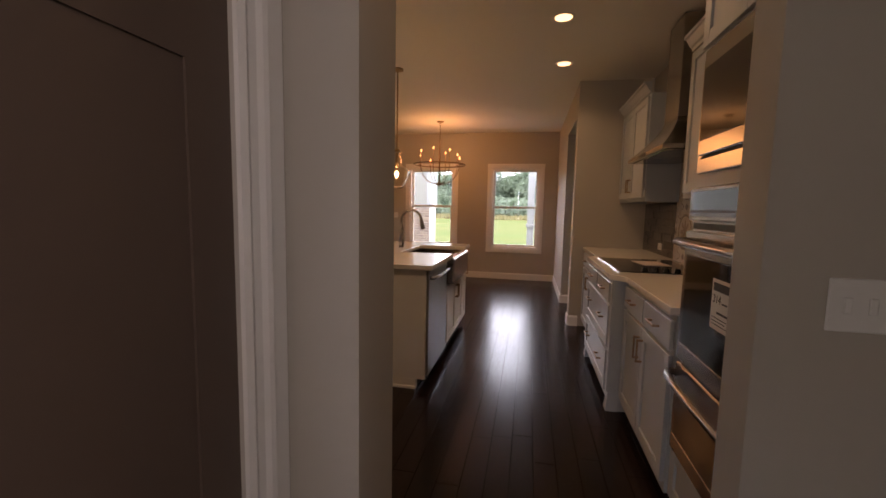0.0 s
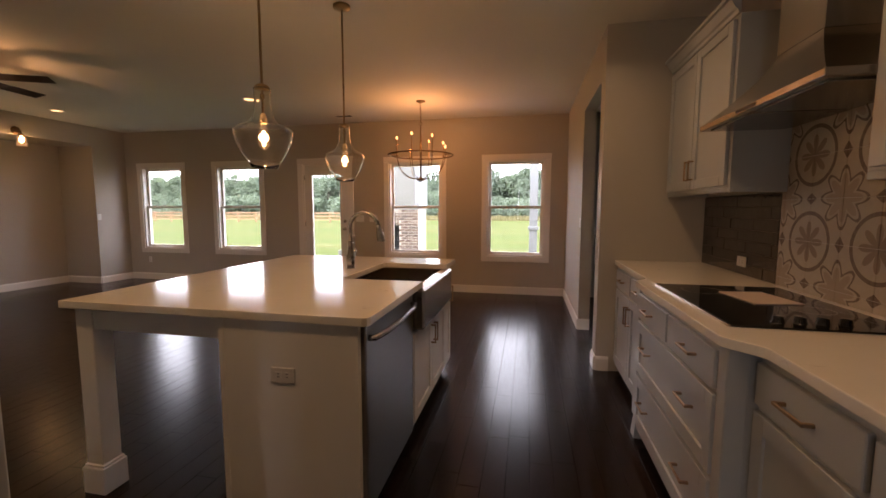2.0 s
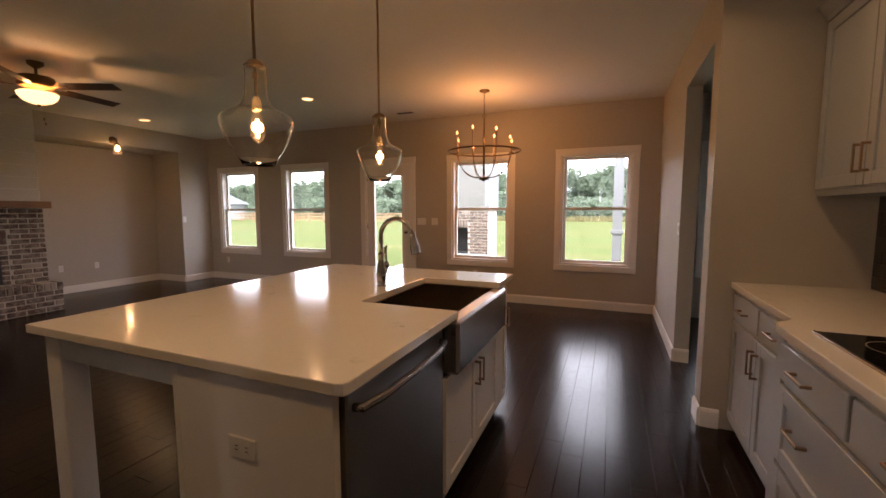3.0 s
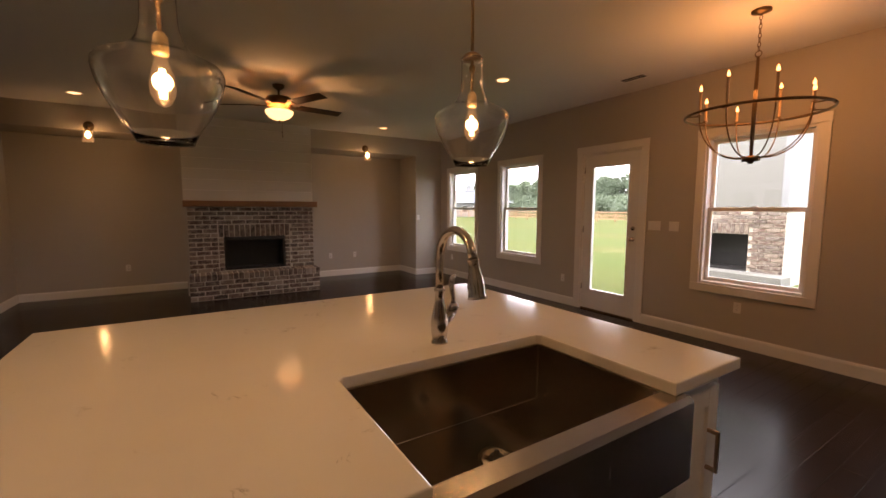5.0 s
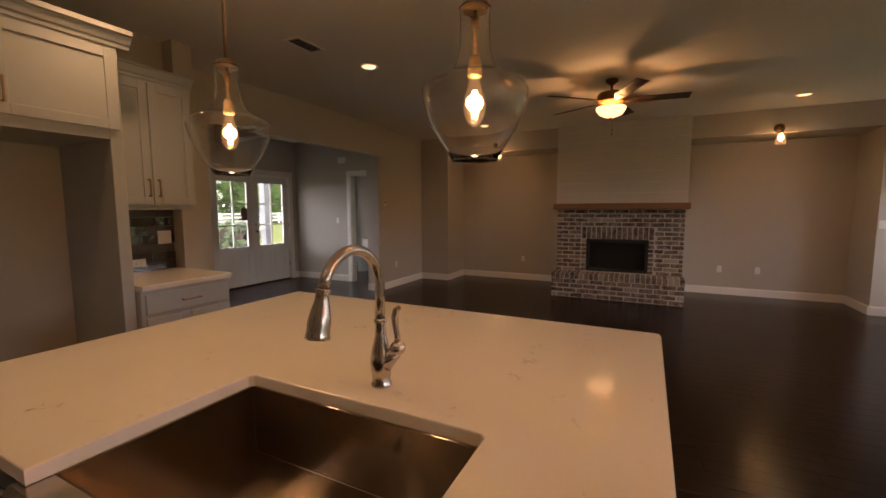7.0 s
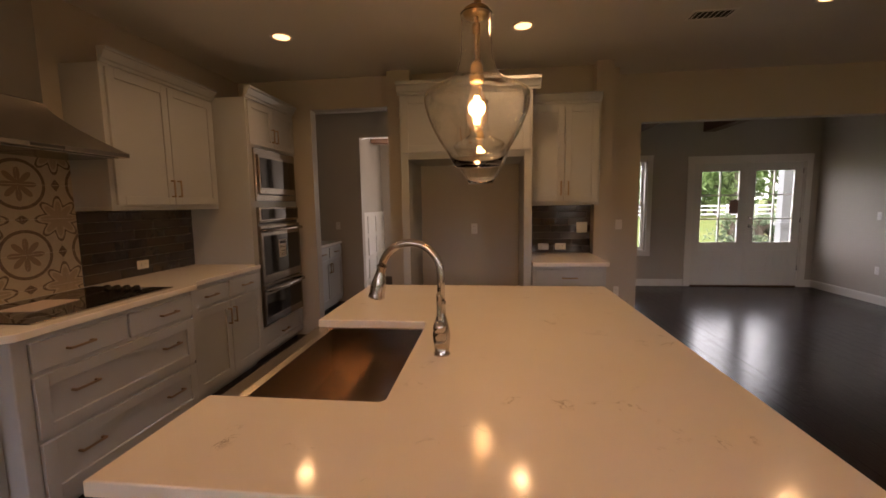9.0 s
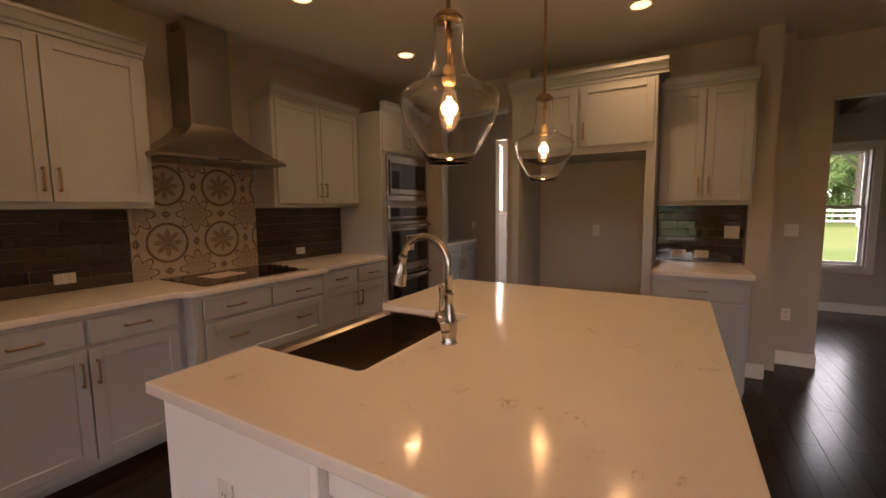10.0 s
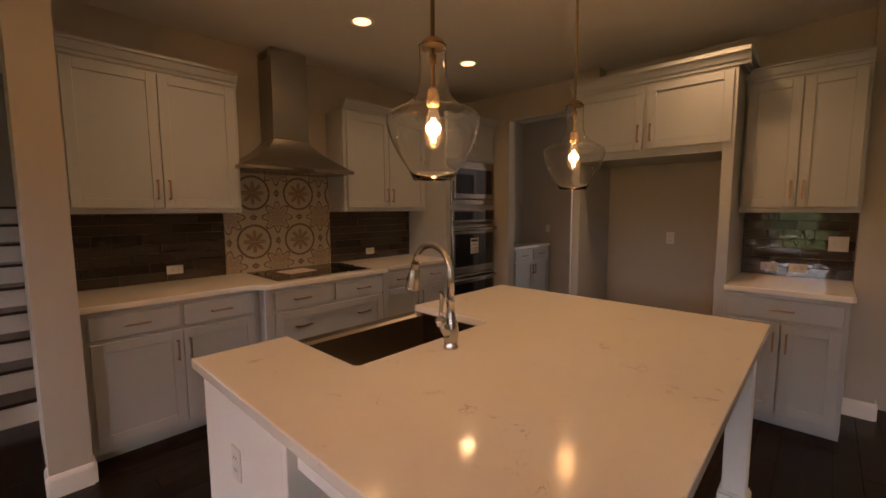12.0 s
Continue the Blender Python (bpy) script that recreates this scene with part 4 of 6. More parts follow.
# farmhouse sink
s = thing("farmhouse_sink", "stainless apron-front farmhouse sink", "sink")
t = 0.012
AX = -0.515
a0, a1, b0, b1 = SX0 - 0.015, AX, SY0 - 0.055, SY1 + 0.055
part("basin_wall", boxes((a0, SY0 - 0.015, 0.64, a0 + t, SY1 + 0.015, 0.874), bevel=0.003), SINKM, s)
part("basin_wall", boxes((a0 + t, SY0 - 0.015, 0.64, -0.59, SY0 - 0.003, 0.874), bevel=0.003), SINKM, s)
part("basin_wall", boxes((a0 + t, SY1 + 0.003, 0.64, -0.59, SY1 + 0.015, 0.874), bevel=0.003), SINKM, s)
part("basin_floor", boxes((a0 + t, SY0 - 0.003, 0.64, -0.59, SY1 + 0.003, 0.652), bevel=0.002), SINKM, s)
part("apron", boxes((-0.60, b0, 0.62, AX, b1, 0.876), bevel=0.014), STEEL, s)
for yy in (SY0 - 0.003, SY1 - 0.001):
    part("weld_line", boxes((a0 + t, yy, 0.653, a0 + t + 0.004, yy + 0.004, 0.872), bevel=0.0015), STEEL, s)
part("weld_line", boxes((a0 + t, SY0 + 0.001, 0.6515, a0 + t + 0.004, SY1 - 0.001, 0.6555), bevel=0.0015), STEEL, s)
part("drain", lathe([(0, 0.002), (0.025, 0.002), (0.03, 0.006), (0.046, 0.008), (0.055, 0.004), (0.056, 0)], 28), STEEL, s, "round strainer drain", pose(-0.86, 4.78, 0.652))
part("strainer", lathe([(0, 0.02), (0.008, 0.02), (0.008, 0.006), (0.02, 0.005), (0.024, 0)], 16), BLACK, s, "", pose(-0.86, 4.78, 0.655))

# faucet
fc = thing("kitchen_faucet", "brushed nickel gooseneck pull-down faucet", "faucet", at=pose(-1.2, 4.785, 0.914))
part("base", lathe([(0, 0), (0.031, 0), (0.031, 0.006), (0.026, 0.012), (0.030, 0.04), (0.033, 0.075), (0.027, 0.11), (0.0175, 0.15), (0.016, 0.185), (0.019, 0.19), (0.019, 0.2), (0.014, 0.205), (0, 0.205)], 28), NICKEL, fc)
arc = [(0, 0, 0.2), (0, 0, 0.28)] + [(0.112 - 0.112 * math.cos(a), -0.012 * i / 13, 0.305 + 0.112 * math.sin(a)) for i, a in [(i, math.pi * i / 14) for i in range(14)]]
lx, ly, lz = arc[-1]
part("spout", tube(arc, 0.0145, 14), NICKEL, fc)
dx, dz = math.cos(radians(-78)), math.sin(radians(-78))
part("spray_head", tube([(lx + dx * k, ly, lz + dz * k) for k in (0.0, 0.005, 0.011, 0.030, 0.060, 0.082, 0.100, 0.114, 0.121, 0.124)], [0.0195, 0.020, 0.0165, 0.018, 0.0255, 0.0290, 0.0282, 0.0295, 0.0315, 0.0275], 20), NICKEL, fc, "flared spray head")
part("valve_body", tube([(0, 0.0, 0.048), (0, 0.03, 0.083), (0, 0.056, 0.114)], [0.025, 0.021, 0.020], 16), NICKEL, fc)
part("ball_joint", lathe([(0, -0.023), (0.009, -0.0212), (0.0165, -0.016), (0.0215, -0.008), (0.023, 0), (0.0215, 0.008), (0.0165, 0.016), (0.009, 0.0212), (0, 0.023)], 20), NICKEL, fc, "", pose(0, 0.060, 0.122))
part("lever", tube([(0, 0.059, 0.138), (0, 0.058, 0.162), (0, 0.053, 0.188), (0, 0.051, 0.214), (0, 0.056, 0.234), (0, 0.067, 0.243)], [0.0095, 0.0085, 0.0095, 0.0108, 0.0100, 0.0072], 12), NICKEL, fc, "curved side lever")

# dishwasher
dw = thing("dishwasher", "stainless steel dishwasher in the island", "dishwasher", at=pose(IX1 - 0.008, 3.548, 0, 0, 0, 90))
part("door_panel", boxes((0, -0.025, 0.0, 0.73, 0.02, 0.862), bevel=0.006), DWSTEEL, dw)
part("toe_panel", boxes((0, 0.06, FZ, 0.73, 0.075, -0.005), bevel=0.002), BLACK, dw)
part("tub", boxes((0.005, 0.021, 0.01, 0.725, 0.50, 0.86)), BLACK, dw)
part("handle", tube([(0.035, -0.024, 0.80), (0.04, -0.05, 0.80), (0.14, -0.068, 0.80), (0.365, -0.074, 0.80), (0.59, -0.068, 0.80), (0.69, -0.05, 0.80), (0.695, -0.024, 0.80)], 0.014, 12), STEEL, dw, "curved bar handle")

# refrigerator surround
FRY = 2.31
fs = thing("fridge_surround", "pale grey refrigerator surround with panels and top doors", "cabinet", at=pose(-0.525, FRY, 0, 0, 0, 180))
fw = 1.245
dep = FRY - SOUTH
part("side_panel", boxes((0, 0, FZ, 0.075, dep, 2.50), bevel=0.003), CAB, fs)
part("side_panel", boxes((fw - 0.075, 0, FZ, fw, dep, 2.50), bevel=0.003), CAB, fs)
part("body", boxes((0.075, 0.001, 1.90, fw - 0.075, dep, 2.50), bevel=0.002), CAB, fs)
for k, a, b, c, d_, ps in pair(fw - 0.02, 1.965, 2.48, False, 0.012, 0.016):
    f = part("door", shaker(b - a, d_ - c), CAB, fs, at=pose(a + 0.01, -0.001, c))
    for px, pz, up in ps:
        part("handle", pull_mesh(), BRONZE, f, "bronze bar pull", pose(px - a, -0.02, pz - c, 0, 90, 0))
prof = [(0, 0), (0.012, 0), (0.018, 0.02), (0.03, 0.03), (0.055, 0.075), (0.07, 0.08), (0.07, 0.11), (0, 0.11)]
part("crown", extrude_profile(prof, -0.02, fw + 0.07), CAB, fs, at=pose(0, 0, 2.50))
part("crown_return", boxes((fw, 0, 2.50, fw + 0.03, dep, 2.53), (fw, 0, 2.53, fw + 0.05, dep, 2.58), (fw, 0, 2.58, fw + 0.07, dep, 2.61)), CAB, fs)

# coffee bar
BW = 0.67
cabinet("bar_cabinet", "pale grey coffee bar base with one drawer over two doors", pose(-1.775, 2.36, 0, 0, 0, 180), BW, 2.36 - SOUTH, 0, 0.874, [("drawer", 0.025, BW - 0.025, 0.70, 0.845, [(BW / 2, 0.77, False)])] + [(k, a + (0.013 if a < 0.1 else 0), b - (0.013 if b > BW - 0.1 else 0), c, d_, ps) for k, a, b, c, d_, ps in pair(BW, 0.03, 0.675, True)], toe=-0.02)
tagged(part("bar_worktop", slab_from([(-2.468, SOUTH), (-1.772, SOUTH), (-1.772, 2.395), (-2.45, 2.395), (-2.468, 2.377)], 0.876, 0.914), QUARTZ), "short white quartz worktop of the coffee bar", "worktop")
cabinet("bar_wall_cabinet", "pale grey two-door wall cabinet over the coffee bar", pose(-1.772, 1.955, 0, 0, 0, 180), 0.695, 1.955 - SOUTH, 1.465, 2.44, pair(0.695, 1.48, 2.42, False, 0.02), crown=0.09, rail=0.025)

# hall drop-zone cabinet
cabinet("hall_cabinet", "grey hall cabinet with drawers over doors", east(0.93, 1.02), 1.0, EAST - 1.02, 0, 0.874, drawers(1.0, 0.70, 0.845) + pair(1.0, 0.03, 0.675, True), toe=-0.02)
tagged(part("hall_worktop", boxes((0.99, -0.08, 0.876, EAST, 0.95, 0.914), bevel=0.004), QUARTZ), "white worktop of the hall cabinet", "worktop")

# study panelling and beams
st = thing("wainscot", "white framed wainscot panelling in the study", "panelling", kind="structure")
part("panel_back", boxes((0.935, -2.44, FZ, 0.949, -0.26, 1.32)), TRIM, st)
for i in range(5):
    y = -2.44 + i * 0.53
    part("panel_stile", boxes((0.915, y, FZ, 0.934, y + 0.08, 1.32), bevel=0.002), TRIM, st)
for z in (0.0, 0.44, 0.86, 1.26):
    part("panel_rail", boxes((0.918, -2.44, z, 0.934, -0.26, z + 0.08), bevel=0.002), TRIM, st)
for y in (-0.75, -1.7):
    tagged(part("ceiling_beam", boxes((-1.05, y - 0.09, 2.66, 0.915, y + 0.09, CEIL), bevel=0.006), BEAM), "dark stained wooden ceiling beam", "beam", "ceiling beams", "structure")
for x in (-3.9, -5.2):
    tagged(part("ceiling_beam", boxes((x - 0.1, -1.60, 2.66, x + 0.1, 1.08, CEIL), bevel=0.006), BEAM), "dark stained wooden ceiling beam", "beam", "ceiling beams", "structure")

# ---------------------------------------------------------------- fireplace
fp = thing("fireplace", "whitewashed brick fireplace with raised hearth", "fireplace")
FY0, FY1 = 4.01, 6.02
FXF, HX = -7.77, -7.46
FBY0, FBY1, FBZ0, FBZ1 = 4.535, 5.50, 0.345, 0.90
part("core", boxes((-8.32, FY0 + 0.012, FZ, FXF - 0.012, FBY0 - 0.012, 1.42), (-8.32, FBY1 + 0.012, FZ, FXF - 0.012, FY1 - 0.012, 1.42), (-8.32, FBY0 - 0.012, FBZ1 + 0.012, FXF - 0.012, FBY1 + 0.012, 1.42), (-8.32, FBY0 - 0.012, FZ, FXF - 0.012, FBY1 + 0.012, FBZ0 - 0.01), (FXF - 0.012, FY0 - 0.01, FZ, HX - 0.012, FY1 + 0.01, 0.32)), MORTAR, fp, "pale mortar joints")
part("firebox", boxes((-8.22, FBY0 - 0.01, FBZ0, -8.21, FBY1 + 0.01, FBZ1), (-8.21, FBY0 - 0.01, FBZ0, FXF - 0.02, FBY0, FBZ1), (-8.21, FBY1, FBZ0, FXF - 0.02, FBY1 + 0.01, FBZ1), (-8.21, FBY0, FBZ0, FXF - 0.02, FBY1, FBZ0 + 0.01), (-8.21, FBY0, FBZ1, FXF - 0.02, FBY1, FBZ1 + 0.01)), BLACK, fp, "black firebox")
part("firebox_frame", boxes((FXF - 0.02, FBY0, FBZ0, FXF - 0.005, FBY0 + 0.03, FBZ1), (FXF - 0.02, FBY1 - 0.03, FBZ0, FXF - 0.005, FBY1, FBZ1), (FXF - 0.02, FBY0 + 0.03, FBZ1 - 0.05, FXF - 0.005, FBY1 - 0.03, FBZ1), (FXF - 0.02, FBY0 + 0.03, FBZ0, FXF - 0.005, FBY1 - 0.03, FBZ0 + 0.03), bevel=0.002), BLACK, fp, "black metal frame")
part("mesh_screen", boxes(*[(FXF - 0.03, FBY0 + 0.03 + i * 0.0275, FBZ0 + 0.03, FXF - 0.027, FBY0 + 0.034 + i * 0.0275, FBZ1 - 0.05) for i in range(30)]), BLACK, fp, "black mesh curtain")
brick_cache = {}


def brick(parent, x, y, z, dx, dy, dz):
    """One worn brick, centre of its box at x, y, z."""
    key = (round(dx, 3), round(dy, 3), round(dz, 3), random.randrange(3))
    if key not in brick_cache:
        bm = boxes((-dx / 2, -dy / 2, -dz / 2, dx / 2, dy / 2, dz / 2), bevel=0.006)
        for v in bm.verts:
            v.co += Vector([random.uniform(-0.0022, 0.0022) for _ in range(3)])
        brick_cache[key] = mesh_of("brick", bm, BRICK)
    ob = new("brick", brick_cache[key])
    ob.parent = parent
    ob.location = (x + random.uniform(-0.003, 0.003), y + random.uniform(-0.002, 0.002), z + random.uniform(-0.002, 0.002))


def courses(parent, xf, y0, y1, z0, z1, skip=None, ch=0.0745, bl=0.215, depth=0.06):
    """Running bond on a face towards +x between y0 and y1."""
    n = round((z1 - z0) / ch)
    ch = (z1 - z0) / n
    for i in range(n):
        z = z0 + (i + 0.5) * ch
        edges = [y0]
        y = y0 + (bl if i % 2 else bl / 2)
        while y < y1 - 0.03:
            edges.append(y)
            y += bl
        edges.append(y1)
        for a, b in zip(edges, edges[1:]):
            spans = [(a, b)]
            if skip and skip[2] < z < skip[3]:
                spans = [(a, min(b, skip[0])), (max(a, skip[1]), b)]
            for p, q in spans:
                if q - p > 0.035:
                    brick(parent, xf - depth / 2, (p + q) / 2, z, depth, q - p - 0.017, ch - 0.017)


SOLD = 0.215
courses(fp, FXF, FY0, FY1, 0.32, 1.42, (FBY0 - 0.09, FBY1 + 0.09, 0.0, FBZ1 + SOLD), ch=0.071)
for i in range(14):
    y = FBY0 - 0.09 + (i + 0.5) * (FBY1 - FBY0 + 0.18) / 14
    brick(fp, FXF - 0.025, y, FBZ1 + SOLD / 2 + 0.006, 0.06, (FBY1 - FBY0 + 0.18) / 14 - 0.016, SOLD - 0.014)
for z in range(8):
    zz = 0.33 + (z + 0.5) * 0.0715
    if zz < FBZ1:
        brick(fp, FXF - 0.03, FBY0 - 0.048, zz, 0.06, 0.076, 0.055)
        brick(fp, FXF - 0.03, FBY1 + 0.048, zz, 0.06, 0.076, 0.055)
courses(fp, HX, FY0 - 0.02, FY1 + 0.02, FZ, 0.225, ch=0.0715)
for i in range(26):
    y = FY0 - 0.02 + (i + 0.5) * (FY1 - FY0 + 0.04) / 26
    brick(fp, (FXF + HX) / 2 + 0.005, y, 0.278, HX - FXF + 0.01, (FY1 - FY0 + 0.04) / 26 - 0.016, 0.10)
tagged(part("mantel", boxes((-7.98, 3.965, 1.422, -7.66, 6.075, 1.522), bevel=0.006), MANTEL), "thick oak mantel beam over the brick", "mantel")
sp = thing("chimney_breast", "off-white shiplap chimney breast above the mantel", "panelling", kind="structure")
part("breast", boxes((-8.32, 3.98, 1.42, -7.915, 6.04, CEIL)), TRIM, sp)
zb = 1.522
while zb < CEIL - 0.01:
    zt = min(zb + 0.178, CEIL)
    part("shiplap_board", boxes((-7.914, 3.972, zb + 0.004, -7.90, 6.052, zt - 0.004), bevel=0.002), paint("shiplap paint", (0.60, 0.575, 0.52), 0.5, 0.04, 80, 0.06) if zb == 1.522 else bpy.data.materials["shiplap paint"], sp)
    zb = zt

# ---------------------------------------------------------------- lamps
GLASS_PROFILE = [(0.067, -0.163), (0.081, -0.135), (0.106, -0.0975), (0.127, -0.06), (0.138, -0.035), (0.148, -0.004), (0.152, 0.021), (0.1505, 0.034), (0.144, 0.044), (0.130, 0.053), (0.108, 0.063), (0.088, 0.073), (0.069, 0.088), (0.056, 0.108), (0.048, 0.134), (0.0445, 0.155), (0.043, 0.20), (0.043, 0.250), (0.046, 0.256)]


def pendant(x, y):
    p = thing("pendant_light", "clear glass pendant with brass socket and lit filament bulb", "pendant", "pendants over the island", at=pose(x, y, 1.742))
    inner = [(max(r - 0.002, 0.01), z) for r, z in reversed(GLASS_PROFILE)]
    part("glass_shade", lathe(GLASS_PROFILE + inner, 48, closed=True), SHADE, p, "clear blown glass shade").visible_shadow = False
    part("rim", lathe([(0.0655, -0.1655), (0.0685, -0.1655), (0.0692, -0.1635), (0.0685, -0.1615), (0.0655, -0.1615), (0.0648, -0.1635)], 40, closed=True), RIMG, p, "thick glass rim").visible_shadow = False
    part("cap", lathe([(0, 0.250), (0.034, 0.250), (0.037, 0.256), (0.037, 0.268), (0.026, 0.276), (0.011, 0.284), (0, 0.284)], 28), BRASS, p)
    part("rod", tube([(0, 0, 0.28), (0, 0, CEIL - 1.742 - 0.02)], 0.0068, 10), BRASS, p)
    part("canopy", lathe([(0, 0.0), (0.065, 0.0), (0.065, -0.018), (0.02, -0.03), (0, -0.03)], 28), BRASS, p, "", pose(0, 0, CEIL - 1.742))
    part("stem", tube([(0, 0, 0.252), (0, 0, 0.232), (0, 0, 0.230), (0, 0, 0.205), (0, 0, 0.202), (0, 0, 0.12)], [0.006, 0.006, 0.012, 0.012, 0.006, 0.006], 12), BRASS, p)
    part("socket", lathe([(0, 0.128), (0.010, 0.128), (0.017, 0.118), (0.021, 0.078), (0.019, 0.070), (0, 0.070)], 20), SATINB, p, "pale satin brass socket")
    b = part("bulb", lathe([(0.013, 0.068), (0.019, 0.045), (0.029, 0.012), (0.032, -0.012), (0.029, -0.036), (0.017, -0.058), (0, -0.068)], 24), BULBG, p, "clear filament bulb")
    b.visible_shadow = False
    for q in range(4):
        ca, sa = 0.009 * math.cos(q * 1.5708), 0.009 * math.sin(q * 1.5708)
        part("filament", tube([(ca * 0.6, sa * 0.6, 0.034), (ca, sa, -0.006), (ca * 0.7, sa * 0.7, -0.044)], 0.0024, 6), FILAMENT, b, "glowing filament")
    lamp("pendant_lamp", "POINT", (x, y, 1.742), 2.9, 0.025)


pendant(-1.329, 3.985)
pendant(-1.343, 5.025)

# chandelier
cx, cy = -1.45, 7.80
ch = thing("chandelier", "bronze ring chandelier with lit candle bulbs", "chandelier", at=pose(cx, cy, 0))
R, RZ = 0.465, 2.14
bm = bmesh.new()
ringpts = [(R * math.cos(2 * math.pi * i / 48), R * math.sin(2 * math.pi * i / 48), RZ) for i in range(49)]
part("ring", tube(ringpts, 0.011, 8), IRON, ch)
part("hub", lathe([(0, 1.755), (0.02, 1.758), (0.022, 1.772), (0.06, 1.776), (0.06, 1.81), (0.02, 1.818), (0, 1.818)], 24), IRON, ch)
part("stem", tube([(0, 0, 1.80), (0, 0, 2.20), (0, 0, 2.56)], [0.012, 0.016, 0.010], 12), IRON, ch)
part("loop", tube([(0.022 * math.cos(a), 0, 2.585 + 0.022 * math.sin(a)) for a in [2 * math.pi * i / 14 for i in range(15)]], 0.004, 6), IRON, ch)
for i in range(9):
    z = 2.62 + 0.033 * i
    pts = [((0.010 * math.cos(a)) if i % 2 else 0, 0 if i % 2 else (0.010 * math.cos(a)), z + 0.020 * math.sin(a)) for a in [2 * math.pi * j / 10 for j in range(11)]]
    part("chain_link", tube(pts, 0.003, 5), IRON, ch)
part("canopy", lathe([(0, CEIL), (0.065, CEIL), (0.065, CEIL - 0.015), (0.02, CEIL - 0.03), (0, CEIL - 0.03)], 24), IRON, ch)
RC = 0.37
for i, h in enumerate((0.115, 0.215, 0.265, 0.120, 0.180, 0.225, 0.255, 0.235)):
    a = radians(-5 + 45 * i)
    ca, sa = math.cos(a), math.sin(a)
    pts = [(RC * ca, RC * sa, RZ + 0.012)]
    for j in range(13):
        t = 1 - j / 12
        r = 0.05 + (RC - 0.05) * math.sin(t * math.pi / 2) ** 0.8
        pts.append((r * ca, r * sa, 1.80 + (RZ - 1.80) * (1 - math.cos(t * math.pi / 2)) ** 0.95))
    part("arm", tube(pts, 0.0055, 6), IRON, ch)
    part("bracket", tube([(RC * ca, RC * sa, RZ), (R * ca, R * sa, RZ)], 0.005, 6), IRON, ch)
    cs = part("candle_sleeve", lathe([(0, 0.004), (0.018, 0.006), (0.019, 0.012), (0.0095, 0.014), (0.0095, h - 0.03), (0, h - 0.03)], 12), CANDLES, ch, "slim tan candle sleeve", pose(RC * ca, RC * sa, RZ))
    part("bulb", lathe([(0, 0.0), (0.006, 0.0), (0.011, 0.012), (0.0115, 0.021), (0.006, 0.036), (0, 0.050)], 12), CANDLE, cs, "lit candle bulb", pose(0, 0, h - 0.03))
lamp("chandelier_lamp", "POINT", (cx, cy, 2.33), 26.0, 0.30, (1.0, 0.42, 0.13))

# ceiling fan
fx, fy = -5.43, 5.05
fan = thing("ceiling_fan", "dark five-blade ceiling fan with a lit glass bowl", "fan", at=pose(fx, fy, 0))
part("canopy", lathe([(0, CEIL), (0.07, CEIL), (0.065, CEIL - 0.03), (0.025, CEIL - 0.06), (0, CEIL - 0.06)], 28), IRON, fan)
part("downrod", tube([(0, 0, CEIL - 0.05), (0, 0, 2.77)], 0.013, 12), IRON, fan)
part("motor", lathe([(0, 2.78), (0.05, 2.775), (0.14, 2.755), (0.155, 2.73), (0.155, 2.67), (0.13, 2.645), (0.05, 2.635), (0.045, 2.60), (0, 2.60)], 32), IRON, fan, "bronze motor housing")
part("bowl", lathe([(0.15, 2.60), (0.165, 2.59), (0.155, 2.555), (0.12, 2.515), (0.06, 2.488), (0, 2.48)], 32), BOWL, fan, "lit frosted glass bowl")
part("finial", lathe([(0, 2.485), (0.015, 2.48), (0.012, 2.465), (0, 2.455)], 16), IRON, fan)
for i in range(5):
    a = 72 * i + 25
    bl = part("blade", boxes((0.24, -0.068, -0.004, 0.80, 0.068, 0.004), bevel=0.003), DARKW, fan, "dark wooden blade", pose(0, 0, 2.665, 0, 0, a) @ pose(0, 0, 0, -12))
    part("blade_iron", boxes((0.12, -0.02, -0.012, 0.28, 0.02, -0.004), (0.20, -0.045, -0.010, 0.28, 0.045, -0.0045), bevel=0.002), IRON, bl)
for x, z in ((0.03, 2.33), (0.055, 2.28)):
    part("pull_chain", tube([(x, 0.02, 2.50), (x, 0.02, z)], 0.0012, 5), BRASS, fan)
    part("pull_fob", lathe([(0, 0.02), (0.006, 0.012), (0.007, 0), (0, -0.012)], 10), IRON, fan, "", pose(x, 0.02, z))
lamp("fan_lamp", "POINT", (fx, fy, 2.565), 24.0, 0.03)

